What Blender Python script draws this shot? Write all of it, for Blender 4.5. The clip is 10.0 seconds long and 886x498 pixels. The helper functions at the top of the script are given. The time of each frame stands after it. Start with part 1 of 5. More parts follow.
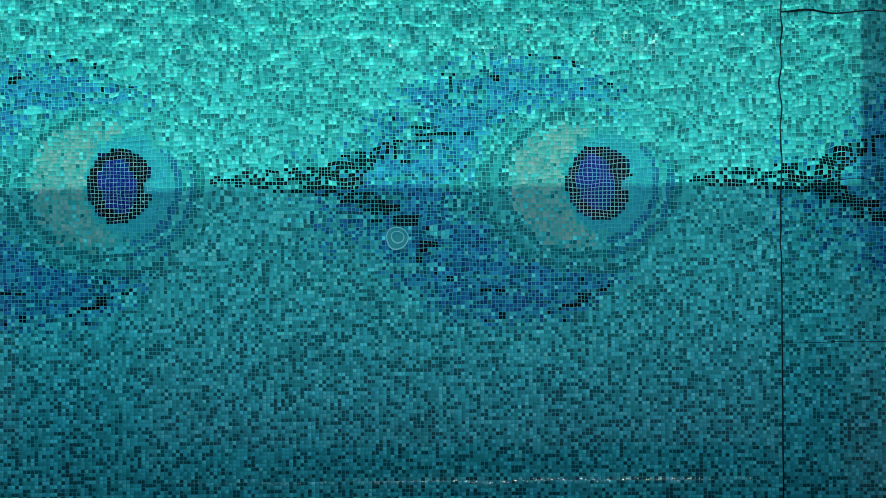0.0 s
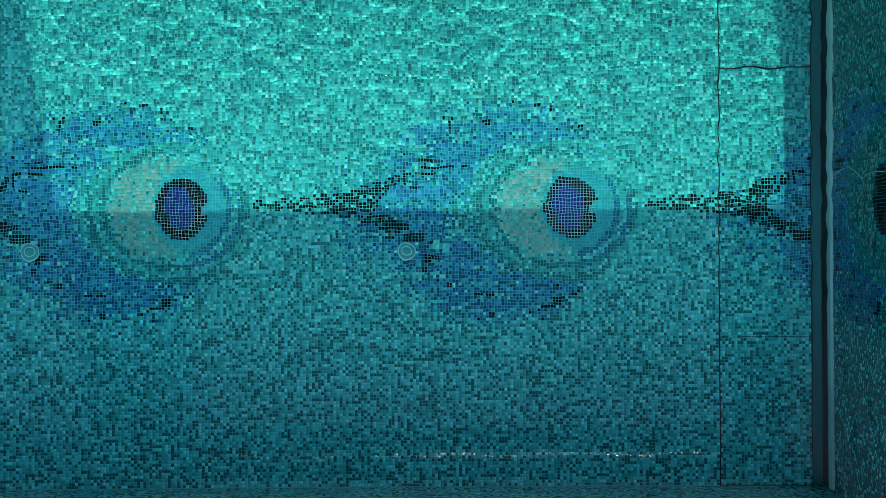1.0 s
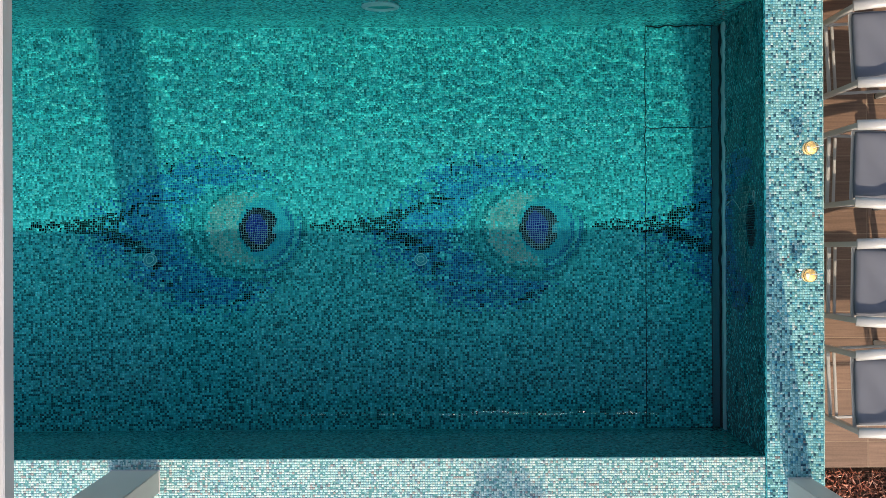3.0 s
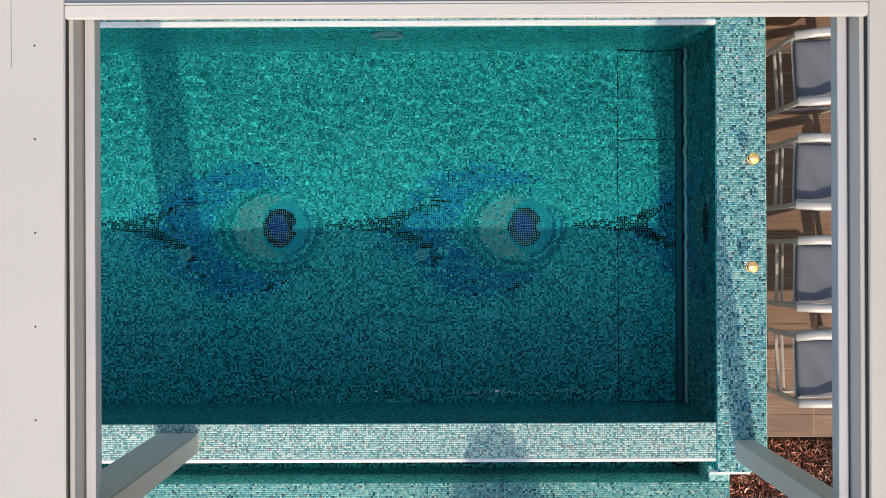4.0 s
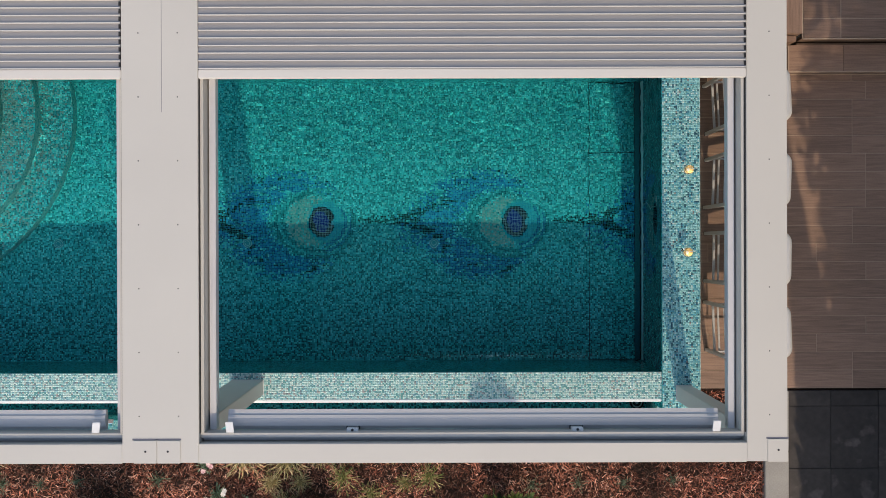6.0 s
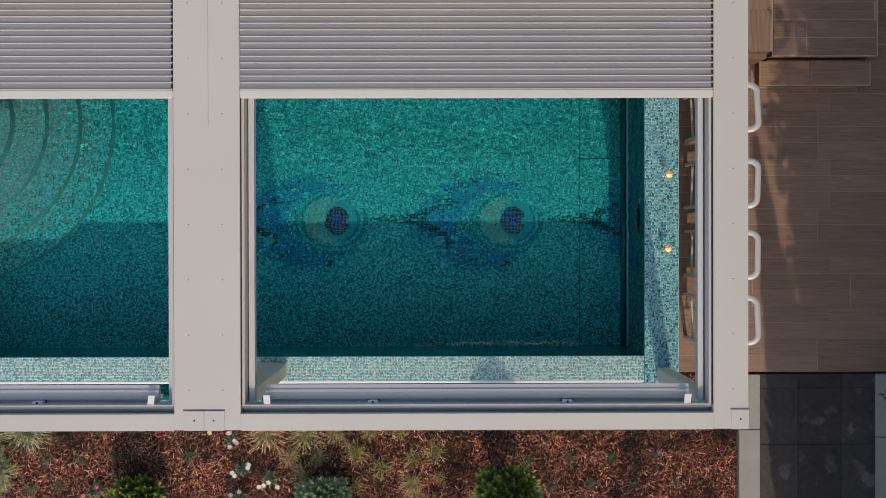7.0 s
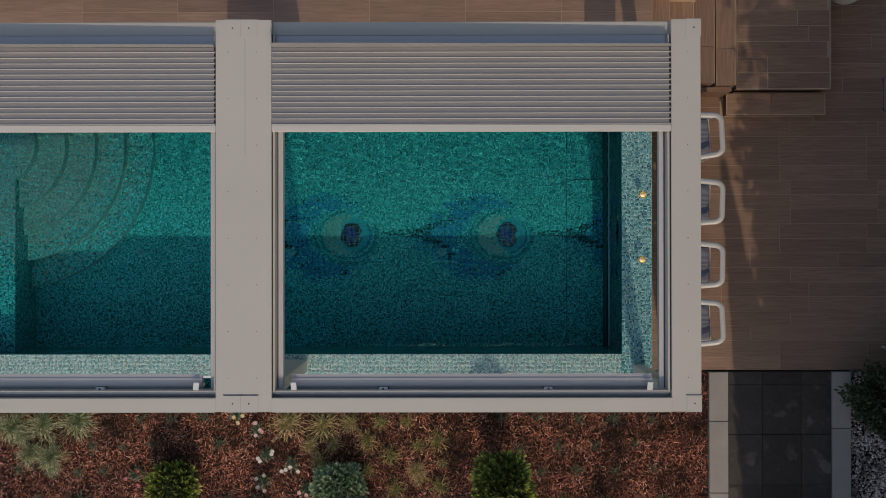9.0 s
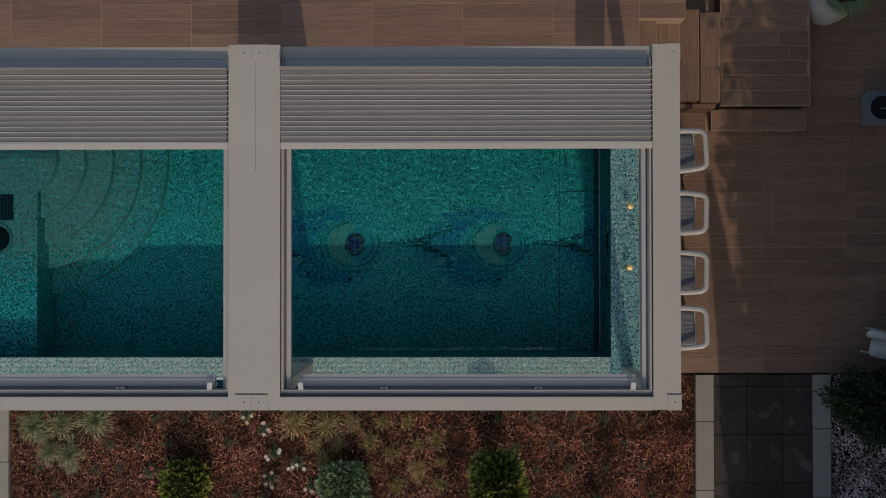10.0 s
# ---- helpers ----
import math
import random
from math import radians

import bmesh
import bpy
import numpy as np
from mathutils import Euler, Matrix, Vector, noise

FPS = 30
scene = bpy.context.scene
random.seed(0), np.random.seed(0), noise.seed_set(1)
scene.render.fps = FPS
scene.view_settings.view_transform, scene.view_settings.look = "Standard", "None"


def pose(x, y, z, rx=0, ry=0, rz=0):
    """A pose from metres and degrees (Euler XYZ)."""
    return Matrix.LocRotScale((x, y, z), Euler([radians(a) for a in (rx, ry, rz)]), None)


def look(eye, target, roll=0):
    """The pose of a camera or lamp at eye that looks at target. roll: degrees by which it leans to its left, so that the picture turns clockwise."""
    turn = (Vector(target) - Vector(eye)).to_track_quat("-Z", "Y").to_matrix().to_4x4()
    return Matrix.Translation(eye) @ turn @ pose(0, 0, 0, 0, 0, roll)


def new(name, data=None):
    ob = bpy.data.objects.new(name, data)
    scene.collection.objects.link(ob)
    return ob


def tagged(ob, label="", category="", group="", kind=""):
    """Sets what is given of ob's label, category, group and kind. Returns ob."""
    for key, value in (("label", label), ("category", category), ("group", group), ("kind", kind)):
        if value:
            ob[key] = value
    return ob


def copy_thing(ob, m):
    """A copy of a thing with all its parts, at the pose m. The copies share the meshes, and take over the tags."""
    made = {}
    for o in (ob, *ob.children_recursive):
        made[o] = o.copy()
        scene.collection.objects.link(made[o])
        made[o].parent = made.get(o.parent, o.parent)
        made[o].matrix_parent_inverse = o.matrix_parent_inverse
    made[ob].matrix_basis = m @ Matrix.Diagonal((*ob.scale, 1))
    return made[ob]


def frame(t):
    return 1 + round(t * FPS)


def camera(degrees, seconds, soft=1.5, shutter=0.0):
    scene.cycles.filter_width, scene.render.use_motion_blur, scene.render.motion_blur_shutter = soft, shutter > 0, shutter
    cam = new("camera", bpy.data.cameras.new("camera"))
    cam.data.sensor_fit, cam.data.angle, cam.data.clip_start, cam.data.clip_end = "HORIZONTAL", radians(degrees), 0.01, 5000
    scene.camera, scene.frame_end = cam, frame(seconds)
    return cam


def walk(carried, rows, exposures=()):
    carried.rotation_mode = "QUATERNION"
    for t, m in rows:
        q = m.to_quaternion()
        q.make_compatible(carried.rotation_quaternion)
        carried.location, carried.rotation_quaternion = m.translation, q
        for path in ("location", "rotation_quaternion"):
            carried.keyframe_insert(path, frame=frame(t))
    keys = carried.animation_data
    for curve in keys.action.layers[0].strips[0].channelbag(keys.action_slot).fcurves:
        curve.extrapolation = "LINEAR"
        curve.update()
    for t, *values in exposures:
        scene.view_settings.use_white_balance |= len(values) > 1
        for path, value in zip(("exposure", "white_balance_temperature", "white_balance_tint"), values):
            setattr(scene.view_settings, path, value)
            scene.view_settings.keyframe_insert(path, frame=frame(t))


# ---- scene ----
# Drone rising straight up over a mosaic pool under an open louvred pergola.
# World: x east, y north, z up; z = 0 is the top of the bar counter beside the pool.
cam = camera(46.0, 10.0, soft=0.75)
ROWS = [
    (0.0, 0.2386, -0.0559, 3.5054, 0.033, -0.091, -0.377),
    (0.5, 0.2464, -0.0189, 4.0047, 0.030, -0.028, -0.306),
    (1.0, 0.2458, 0.0084, 4.5552, 0.015, 0.036, -0.284),
    (1.5, 0.2328, 0.0288, 5.0604, -0.002, 0.056, -0.248),
    (2.0, 0.2097, 0.0551, 5.6223, -0.008, 0.034, -0.228),
    (2.5, 0.2039, 0.0749, 6.1693, -0.000, 0.010, -0.252),
    (3.0, 0.2164, 0.0728, 6.7395, 0.028, 0.024, -0.265),
    (3.5, 0.2349, 0.0553, 7.3172, 0.068, 0.067, -0.260),
    (4.0, 0.2472, 0.0291, 7.8862, 0.094, 0.116, -0.232),
    (4.5, 0.2411, 0.0008, 8.4308, 0.037, 0.104, -0.175),
    (5.0, 0.2277, -0.0192, 9.0400, -0.067, 0.116, -0.155),
    (5.5, 0.1991, -0.0283, 9.6117, -0.131, 0.106, -0.163),
    (6.0, 0.1416, -0.0329, 10.2629, -0.169, -0.013, -0.162),
    (6.5, 0.0765, -0.0330, 10.8916, -0.256, -0.177, -0.151),
    (7.0, 0.0251, -0.0283, 11.4405, -0.361, -0.313, -0.125),
    (7.5, 0.0089, -0.0187, 11.8527, -0.287, -0.237, -0.082),
    (8.0, 0.0304, -0.0296, 12.2621, -0.099, -0.067, -0.072),
    (8.5, 0.0552, -0.0389, 12.6337, 0.094, 0.034, -0.070),
    (9.0, 0.1091, -0.0467, 13.0325, 0.350, 0.186, -0.081),
    (9.5, 0.1458, -0.0418, 13.3999, 0.562, 0.279, -0.089),
    (10.0, 0.1974, -0.0375, 13.7769, 0.771, 0.462, -0.066),
]
EXPOSURES = [(0.0, 1.61, 7250, 10), (1.0, 1.57, 7220, 10), (1.5, 1.32, 7100, 10), (2.0, 1.27, 7080, 10), (2.5, 1.20, 7050, 10), (4.0, 0.82, 7050, 10), (4.5, 0.83, 7050, 10), (5.5, 0.70, 7050, 10), (7.0, 0.29, 7150, 10.5), (8.0, 0.02, 7250, 10.5), (9.0, -0.31, 7350, 10.5), (9.5, -0.46, 7350, 10.5), (10.0, -0.75, 7350, 10.5)]
walk(cam, [(t, pose(x, y, z, rx, ry, rz)) for t, x, y, z, rx, ry, rz in ROWS], EXPOSURES)

# ---------------------------------------------------------------- light
SUN_EL, SUN_AZ = 43.3, 172.0          # degrees; azimuth clockwise from north
world = bpy.data.worlds.new("sky")
scene.world = world
world.use_nodes = True
wn = world.node_tree.nodes
sky = wn.new("ShaderNodeTexSky")
sky.sky_type = "NISHITA"
sky.sun_disc = False
sky.dust_density = 1.7
sky.sun_elevation = radians(SUN_EL)
sky.sun_rotation = radians(SUN_AZ)
wn["Background"].inputs["Strength"].default_value = 0.15
world.node_tree.links.new(sky.outputs[0], wn["Background"].inputs["Color"])
sun = new("sun", bpy.data.lights.new("sun", "SUN"))
sun.data.energy = 1.46
sun.data.angle = radians(0.4)
sun.data.color = (1.0, 0.85, 0.69)
ce, se = math.cos(radians(SUN_EL)), math.sin(radians(SUN_EL))
to_sun = Vector((ce * math.sin(radians(SUN_AZ)), ce * math.cos(radians(SUN_AZ)), se))
sun.matrix_world = look(to_sun * 40, (0, 0, 0))
sun.data.cycles.is_caustics_light = True

# ---------------------------------------------------------------- materials


def material(name, base, rough=0.6, metal=0.0, amount=0.15, scale=6.0, fine=90.0, bump=0.1, per_object=0.0, attribute="", spec=0.5):
    """A procedural surface: base colour varied at two scales, roughness variation and a fine bump."""
    m = bpy.data.materials.new(name)
    m.use_nodes = True
    n, l = m.node_tree.nodes, m.node_tree.links
    b = n["Principled BSDF"]
    geo = n.new("ShaderNodeTexCoord")
    big, small = n.new("ShaderNodeTexNoise"), n.new("ShaderNodeTexNoise")
    big.inputs["Scale"].default_value, small.inputs["Scale"].default_value = scale, fine
    big.inputs["Detail"].default_value, small.inputs["Detail"].default_value = 5, 3
    for t in (big, small):
        l.new(geo.outputs["Object"], t.inputs["Vector"])
    mixer = n.new("ShaderNodeMath")
    mixer.operation = "ADD"
    l.new(big.outputs["Fac"], mixer.inputs[0])
    l.new(small.outputs["Fac"], mixer.inputs[1])
    ramp = n.new("ShaderNodeMapRange")
    ramp.inputs["From Min"].default_value, ramp.inputs["From Max"].default_value = 0.6, 1.4
    ramp.inputs["To Min"].default_value, ramp.inputs["To Max"].default_value = 1 - amount, 1 + amount
    l.new(mixer.outputs[0], ramp.inputs["Value"])
    value = ramp.outputs[0]
    if per_object:
        info, r2, mul = n.new("ShaderNodeObjectInfo"), n.new("ShaderNodeMapRange"), n.new("ShaderNodeMath")
        r2.inputs["To Min"].default_value, r2.inputs["To Max"].default_value = 1 - per_object, 1 + per_object
        mul.operation = "MULTIPLY"
        l.new(info.outputs["Random"], r2.inputs["Value"])
        l.new(value, mul.inputs[0])
        l.new(r2.outputs[0], mul.inputs[1])
        value = mul.outputs[0]
    tint = n.new("ShaderNodeVectorMath")
    tint.operation = "SCALE"
    if attribute:
        src = n.new("ShaderNodeAttribute")
        src.attribute_name = attribute
        l.new(src.outputs["Color"], tint.inputs[0])
    else:
        tint.inputs[0].default_value = base
    l.new(value, tint.inputs["Scale"])
    l.new(tint.outputs[0], b.inputs["Base Color"])
    rr = n.new("ShaderNodeMapRange")
    rr.inputs["From Min"].default_value, rr.inputs["From Max"].default_value = 0.3, 0.7
    rr.inputs["To Min"].default_value, rr.inputs["To Max"].default_value = max(rough - 0.08, 0.02), min(rough + 0.08, 1)
    l.new(big.outputs["Fac"], rr.inputs["Value"])
    l.new(rr.outputs[0], b.inputs["Roughness"])
    b.inputs["Metallic"].default_value = metal
    b.inputs["Specular IOR Level"].default_value = spec
    if bump:
        bp = n.new("ShaderNodeBump")
        bp.inputs["Strength"].default_value, bp.inputs["Distance"].default_value = bump, 0.004
        l.new(small.outputs["Fac"], bp.inputs["Height"])
        l.new(bp.outputs[0], b.inputs["Normal"])
    return m


def wood_material(name, base, rough=0.55, per_object=0.15):
    """Wood-look porcelain: long grain along local x, streaks and a plank-to-plank tone."""
    m = material(name, base, rough, 0, 0.12, 3.0, 60.0, 0.15, per_object)
    n, l = m.node_tree.nodes, m.node_tree.links
    co, mp, gr = n.new("ShaderNodeTexCoord"), n.new("ShaderNodeMapping"), n.new("ShaderNodeTexNoise")
    mp.inputs["Scale"].default_value = (1.3, 22, 8)
    gr.inputs["Scale"].default_value, gr.inputs["Detail"].default_value, gr.inputs["Distortion"].default_value = 2.2, 6, 0.8
    info, ml = n.new("ShaderNodeObjectInfo"), n.new("ShaderNodeVectorMath")
    ml.operation = "MULTIPLY_ADD"
    l.new(info.outputs["Random"], ml.inputs[0])
    ml.inputs[1].default_value = (17, 31, 5)
    l.new(co.outputs["Object"], ml.inputs[2])
    l.new(ml.outputs[0], mp.inputs["Vector"])
    l.new(mp.outputs[0], gr.inputs["Vector"])
    b = n["Principled BSDF"]
    old = b.inputs["Base Color"].links[0].from_socket
    r = n.new("ShaderNodeMapRange")
    r.inputs["From Min"].default_value, r.inputs["From Max"].default_value = 0.3, 0.7
    r.inputs["To Min"].default_value, r.inputs["To Max"].default_value = 0.77, 1.18
    l.new(gr.outputs["Fac"], r.inputs["Value"])
    v = n.new("ShaderNodeVectorMath")
    v.operation = "SCALE"
    l.new(old, v.inputs[0])
    l.new(r.outputs[0], v.inputs["Scale"])
    l.new(v.outputs[0], b.inputs["Base Color"])
    return m


def mosaic_material(name, tones, pitch, rough=0.2):
    """Mosaic for surfaces that stay small in view: square chips on all three axes, each with a random tone, and joints."""
    m = bpy.data.materials.new(name)
    m.use_nodes = True
    n, l = m.node_tree.nodes, m.node_tree.links
    b = n["Principled BSDF"]
    co, div, fl, fr = (n.new(k) for k in ("ShaderNodeTexCoord", "ShaderNodeVectorMath", "ShaderNodeVectorMath", "ShaderNodeVectorMath"))
    div.operation, fl.operation, fr.operation = "SCALE", "FLOOR", "FRACTION"
    div.inputs["Scale"].default_value = 1 / pitch
    l.new(co.outputs["Object"], div.inputs[0])
    l.new(div.outputs[0], fl.inputs[0])
    l.new(div.outputs[0], fr.inputs[0])
    wh, ramp = n.new("ShaderNodeTexWhiteNoise"), n.new("ShaderNodeValToRGB")
    l.new(fl.outputs[0], wh.inputs["Vector"])
    ramp.color_ramp.interpolation = "CONSTANT"
    e = ramp.color_ramp.elements
    while len(e) < len(tones):
        e.new(0.5)
    at = 0.0
    for k, (share, c) in enumerate(tones):
        e[k].position, e[k].color = at, (*c, 1)
        at += share
    l.new(wh.outputs["Value"], ramp.inputs["Fac"])
    l.new(ramp.outputs[0], b.inputs["Base Color"])
    b.inputs["Roughness"].default_value = rough
    return m


TEAL = [(0.36, (0.048, 0.65, 0.660)), (0.27, (0.019, 0.42, 0.435)), (0.27, (0.005, 0.138, 0.152)), (0.10, (0.15, 0.83, 0.82))]
M_white = material("powder_coated_white", (0.52, 0.498, 0.452), 0.5, 0, 0.035, 1.2, 400, 0.03)
M_steelgrey = material("anodised_grey", (0.58, 0.57, 0.57), 0.42, 0.15, 0.05, 2.0, 300, 0.03)
M_louvre = material("louvre_grey", (0.31, 0.305, 0.305), 0.45, 0.05, 0.05, 2.0, 300, 0.03)
# grey darkened in colour to paint the shade inside channels and grooves
M_inner = material("shaded_recess_grey", (0.15, 0.15, 0.18), 0.5, 0.1, 0.05, 2.0, 300, 0.03)
M_dark = material("dark_metal", (0.03, 0.03, 0.035), 0.5, 0.3, 0.2, 8, 200, 0.05)
M_rubber = material("black_rubber", (0.012, 0.012, 0.013), 0.7, 0, 0.2, 8, 200, 0.05)
M_tile = material("glass_mosaic", (1, 1, 1), 0.4, 0, 0.06, 3.0, 260, 0.0, attribute="tone", spec=0.15)
M_tile_wet = material("submerged_glass_mosaic", (1, 1, 1), 0.3, 0, 0.06, 3.0, 260, 0.0, attribute="tone", spec=0.06)
M_grout = material("pool_grout", (0.06, 0.60, 0.58), 0.9, 0, 0.1, 4, 200, 0.1, spec=0.06)
M_pupilgrout = material("pale_pool_grout", (0.60, 0.78, 0.74), 0.9, 0, 0.1, 4, 200, 0.1, spec=0.06)
M_grout_pale = material("counter_grout", (0.11, 0.29, 0.29), 0.9, 0, 0.08, 4, 200, 0.1, spec=0.1)
M_poolwall = mosaic_material("pool_wall_mosaic", TEAL, 0.0166)
# paler chips than the pool walls, lifting step risers that render dark
M_poolstep = mosaic_material("pool_step_mosaic", [(0.5, (0.42, 0.62, 0.58)), (0.3, (0.36, 0.50, 0.48)), (0.2, (0.05, 0.42, 0.43))], 0.0166)
M_palewall = mosaic_material("counter_wall_mosaic", [(0.5, (0.45, 0.66, 0.62)), (0.3, (0.25, 0.5, 0.5)), (0.2, (0.08, 0.28, 0.3))], 0.0166)
M_deck = wood_material("wood_look_porcelain", (0.288, 0.182, 0.129))
# deck wood darkened for upright faces, painting a dark line under each tread
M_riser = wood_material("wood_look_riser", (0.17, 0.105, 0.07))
M_deckjoint = material("deck_joint", (0.46, 0.34, 0.25), 0.9, 0, 0.1)
M_slab = material("anthracite_slab", (0.045, 0.038, 0.034), 0.5, 0, 0.45, 3.0, 14, 0.2, per_object=0.35)
_n, _l = M_slab.node_tree.nodes, M_slab.node_tree.links
_co, _no, _mr, _mu = (_n.new(k) for k in ("ShaderNodeTexCoord", "ShaderNodeTexNoise", "ShaderNodeMapRange", "ShaderNodeVectorMath"))
_info, _sh = _n.new("ShaderNodeObjectInfo"), _n.new("ShaderNodeVectorMath")
_sh.operation = "MULTIPLY_ADD"
_sh.inputs[1].default_value = (13, 29, 7)
_l.new(_info.outputs["Random"], _sh.inputs[0])
_l.new(_co.outputs["Object"], _sh.inputs[2])
_l.new(_sh.outputs[0], _no.inputs["Vector"])
_no.inputs["Scale"].default_value, _no.inputs["Detail"].default_value = 3.4, 4
_mr.inputs["From Min"].default_value, _mr.inputs["From Max"].default_value = 0.60, 0.66
_mr.inputs["To Min"].default_value, _mr.inputs["To Max"].default_value = 1.0, 2.3
_l.new(_no.outputs["Fac"], _mr.inputs["Value"])
_mu.operation = "SCALE"
_bs = _n["Principled BSDF"]
_l.new(_bs.inputs["Base Color"].links[0].from_socket, _mu.inputs[0])
_l.new(_mr.outputs[0], _mu.inputs["Scale"])
_l.new(_mu.outputs[0], _bs.inputs["Base Color"])
M_concrete = material("concrete_kerb", (0.36, 0.34, 0.31), 0.85, 0, 0.18, 3.5, 70, 0.25)
M_soil = material("dark_soil", (0.05, 0.03, 0.022), 0.95, 0, 0.35, 4.0, 60, 0.5)
M_mulch = material("bark_mulch", (1, 1, 1), 0.85, 0, 0.2, 10.0, 90, 0.2, attribute="tone")
M_gravelchip = material("grey_gravel", (1, 1, 1), 0.85, 0, 0.2, 10.0, 90, 0.2, attribute="tone")
M_leaf = material("leaf_green", (1, 1, 1), 0.6, 0, 0.15, 12, 100, 0.0, attribute="tone")
M_grass = material("grass_blade", (1, 1, 1), 0.6, 0, 0.15, 12, 100, 0.0, attribute="tone")
gn, gl_ = M_grass.node_tree.nodes, M_grass.node_tree.links
thin, both = gn.new("ShaderNodeBsdfTranslucent"), gn.new("ShaderNodeMixShader")
both.inputs[0].default_value = 0.3
gl_.new(gn["Principled BSDF"].inputs["Base Color"].links[0].from_socket, thin.inputs["Color"])
gl_.new(gn["Principled BSDF"].outputs[0], both.inputs[1])
gl_.new(thin.outputs[0], both.inputs[2])
gl_.new(both.outputs[0], gn["Material Output"].inputs["Surface"])
M_bark = material("bark", (0.10, 0.065, 0.045), 0.9, 0, 0.3, 8, 80, 0.4)
M_cushion = material("grey_upholstery", (0.165, 0.178, 0.218), 0.9, 0, 0.1, 5, 240, 0.35)
M_alu = material("light_aluminium_frame", (0.58, 0.57, 0.55), 0.4, 0.1, 0.04, 3, 300, 0.02)
M_rail = material("polished_aluminium", (0.76, 0.84, 0.94), 0.25, 1.0, 0.04, 3, 300, 0.0)
M_pot = material("white_ceramic_pot", (0.62, 0.61, 0.58), 0.45, 0, 0.06, 3, 150, 0.05)
M_brushed = material("brushed_steel", (0.36, 0.39, 0.44), 0.35, 0.35, 0.08, 3, 300, 0.05)
M_whiteplastic = material("white_plastic", (0.75, 0.75, 0.73), 0.4, 0, 0.03, 3, 200, 0.02)
M_lead = material("off_white_louvre", (0.60, 0.575, 0.53), 0.45, 0, 0.03, 2.0, 300, 0.02)
M_petal = material("petals", (1, 1, 1), 0.6, 0, 0.08, 12, 100, 0, attribute="tone")


def clear(name, ior, tint, rough=0.0):
    m = bpy.data.materials.new(name)
    m.use_nodes = True
    n = m.node_tree.nodes
    n.remove(n["Principled BSDF"])
    g = n.new("ShaderNodeBsdfGlass")
    g.inputs["IOR"].default_value, g.inputs["Roughness"].default_value, g.inputs["Color"].default_value = ior, rough, (*tint, 1)
    m.node_tree.links.new(g.outputs[0], n["Material Output"].inputs["Surface"])
    return m


def water_material(name, tint):
    """Clear water: refraction below, a thin mirror of the sky above."""
    m = bpy.data.materials.new(name)
    m.use_nodes = True
    n, l = m.node_tree.nodes, m.node_tree.links
    n.remove(n["Principled BSDF"])
    fr, rf, gl, mx = (n.new(k) for k in ("ShaderNodeFresnel", "ShaderNodeBsdfRefraction", "ShaderNodeBsdfGlossy", "ShaderNodeMixShader"))
    fr.inputs["IOR"].default_value = 1.33
    rf.inputs["IOR"].default_value, rf.inputs["Roughness"].default_value, rf.inputs["Color"].default_value = 1.33, 0.0, (*tint, 1)
    gl.inputs["Roughness"].default_value, gl.inputs["Color"].default_value = 0.0, (0.32, 0.32, 0.32, 1)
    l.new(fr.outputs[0], mx.inputs[0])
    l.new(rf.outputs[0], mx.inputs[1])
    l.new(gl.outputs[0], mx.inputs[2])
    l.new(mx.outputs[0], n["Material Output"].inputs["Surface"])
    return m


M_water = water_material("pool_water", (0.53, 0.93, 0.95))
M_glass = clear("drinking_glass", 1.45, (0.99, 0.99, 0.99))
M_drink = material("orange_drink", (0.95, 0.66, 0.26), 0.15, 0, 0.1, 30, 200, 0)

# ---------------------------------------------------------------- mesh helpers


def thing(name, label, category, at=(0, 0, 0), turn=0.0, group="", kind=""):
    ob = new(name)
    ob.empty_display_size = 0.05
    ob.matrix_world = pose(*at, 0, 0, turn)
    return tagged(ob, label, category, group, kind)


def mesh_object(name, bm, mat, parent=None, label=""):
    me = bpy.data.meshes.new(name)
    bm.to_mesh(me)
    bm.free()
    me.materials.append(mat)
    ob = new(name, me)
    if parent is not None:
        ob.parent = parent
    if label:
        ob["label"] = label
    return ob


def part(name, bm, mat, parent, label=""):
    return mesh_object(name, bm, mat, parent, label)


def smooth(ob):
    for p in ob.data.polygons:
        p.use_smooth = True
    return ob


def add_box(bm, x0, x1, y0, y1, z0, z1, bevel=0.0, m=None):
    r = bmesh.ops.create_cube(bm, size=1)
    vs = r["verts"]
    bmesh.ops.scale(bm, vec=(x1 - x0, y1 - y0, z1 - z0), verts=vs)
    bmesh.ops.translate(bm, vec=((x0 + x1) / 2, (y0 + y1) / 2, (z0 + z1) / 2), verts=vs)
    if bevel:
        es = list({e for v in vs for e in v.link_edges})
        r = bmesh.ops.bevel(bm, geom=es, offset=bevel, segments=2, affect="EDGES")
        vs = list({v for f in r["faces"] for v in f.verts} | {v for v in vs if v.is_valid})
    if m is not None:
        bmesh.ops.transform(bm, matrix=m, verts=vs)
    return bm


def box(x0, x1, y0, y1, z0, z1, bevel=0.0):
    return add_box(bmesh.new(), x0, x1, y0, y1, z0, z1, bevel)


def add_rod(bm, a, b, r0, r1=None, sides=10):
    a, b = Vector(a), Vector(b)
    d = b - a
    m = Matrix.Translation((a + b) / 2) @ d.to_track_quat("Z", "Y").to_matrix().to_4x4()
    bmesh.ops.create_cone(bm, cap_ends=True, segments=sides, radius1=r0, radius2=r0 if r1 is None else r1, depth=d.length, matrix=m)
    return bm


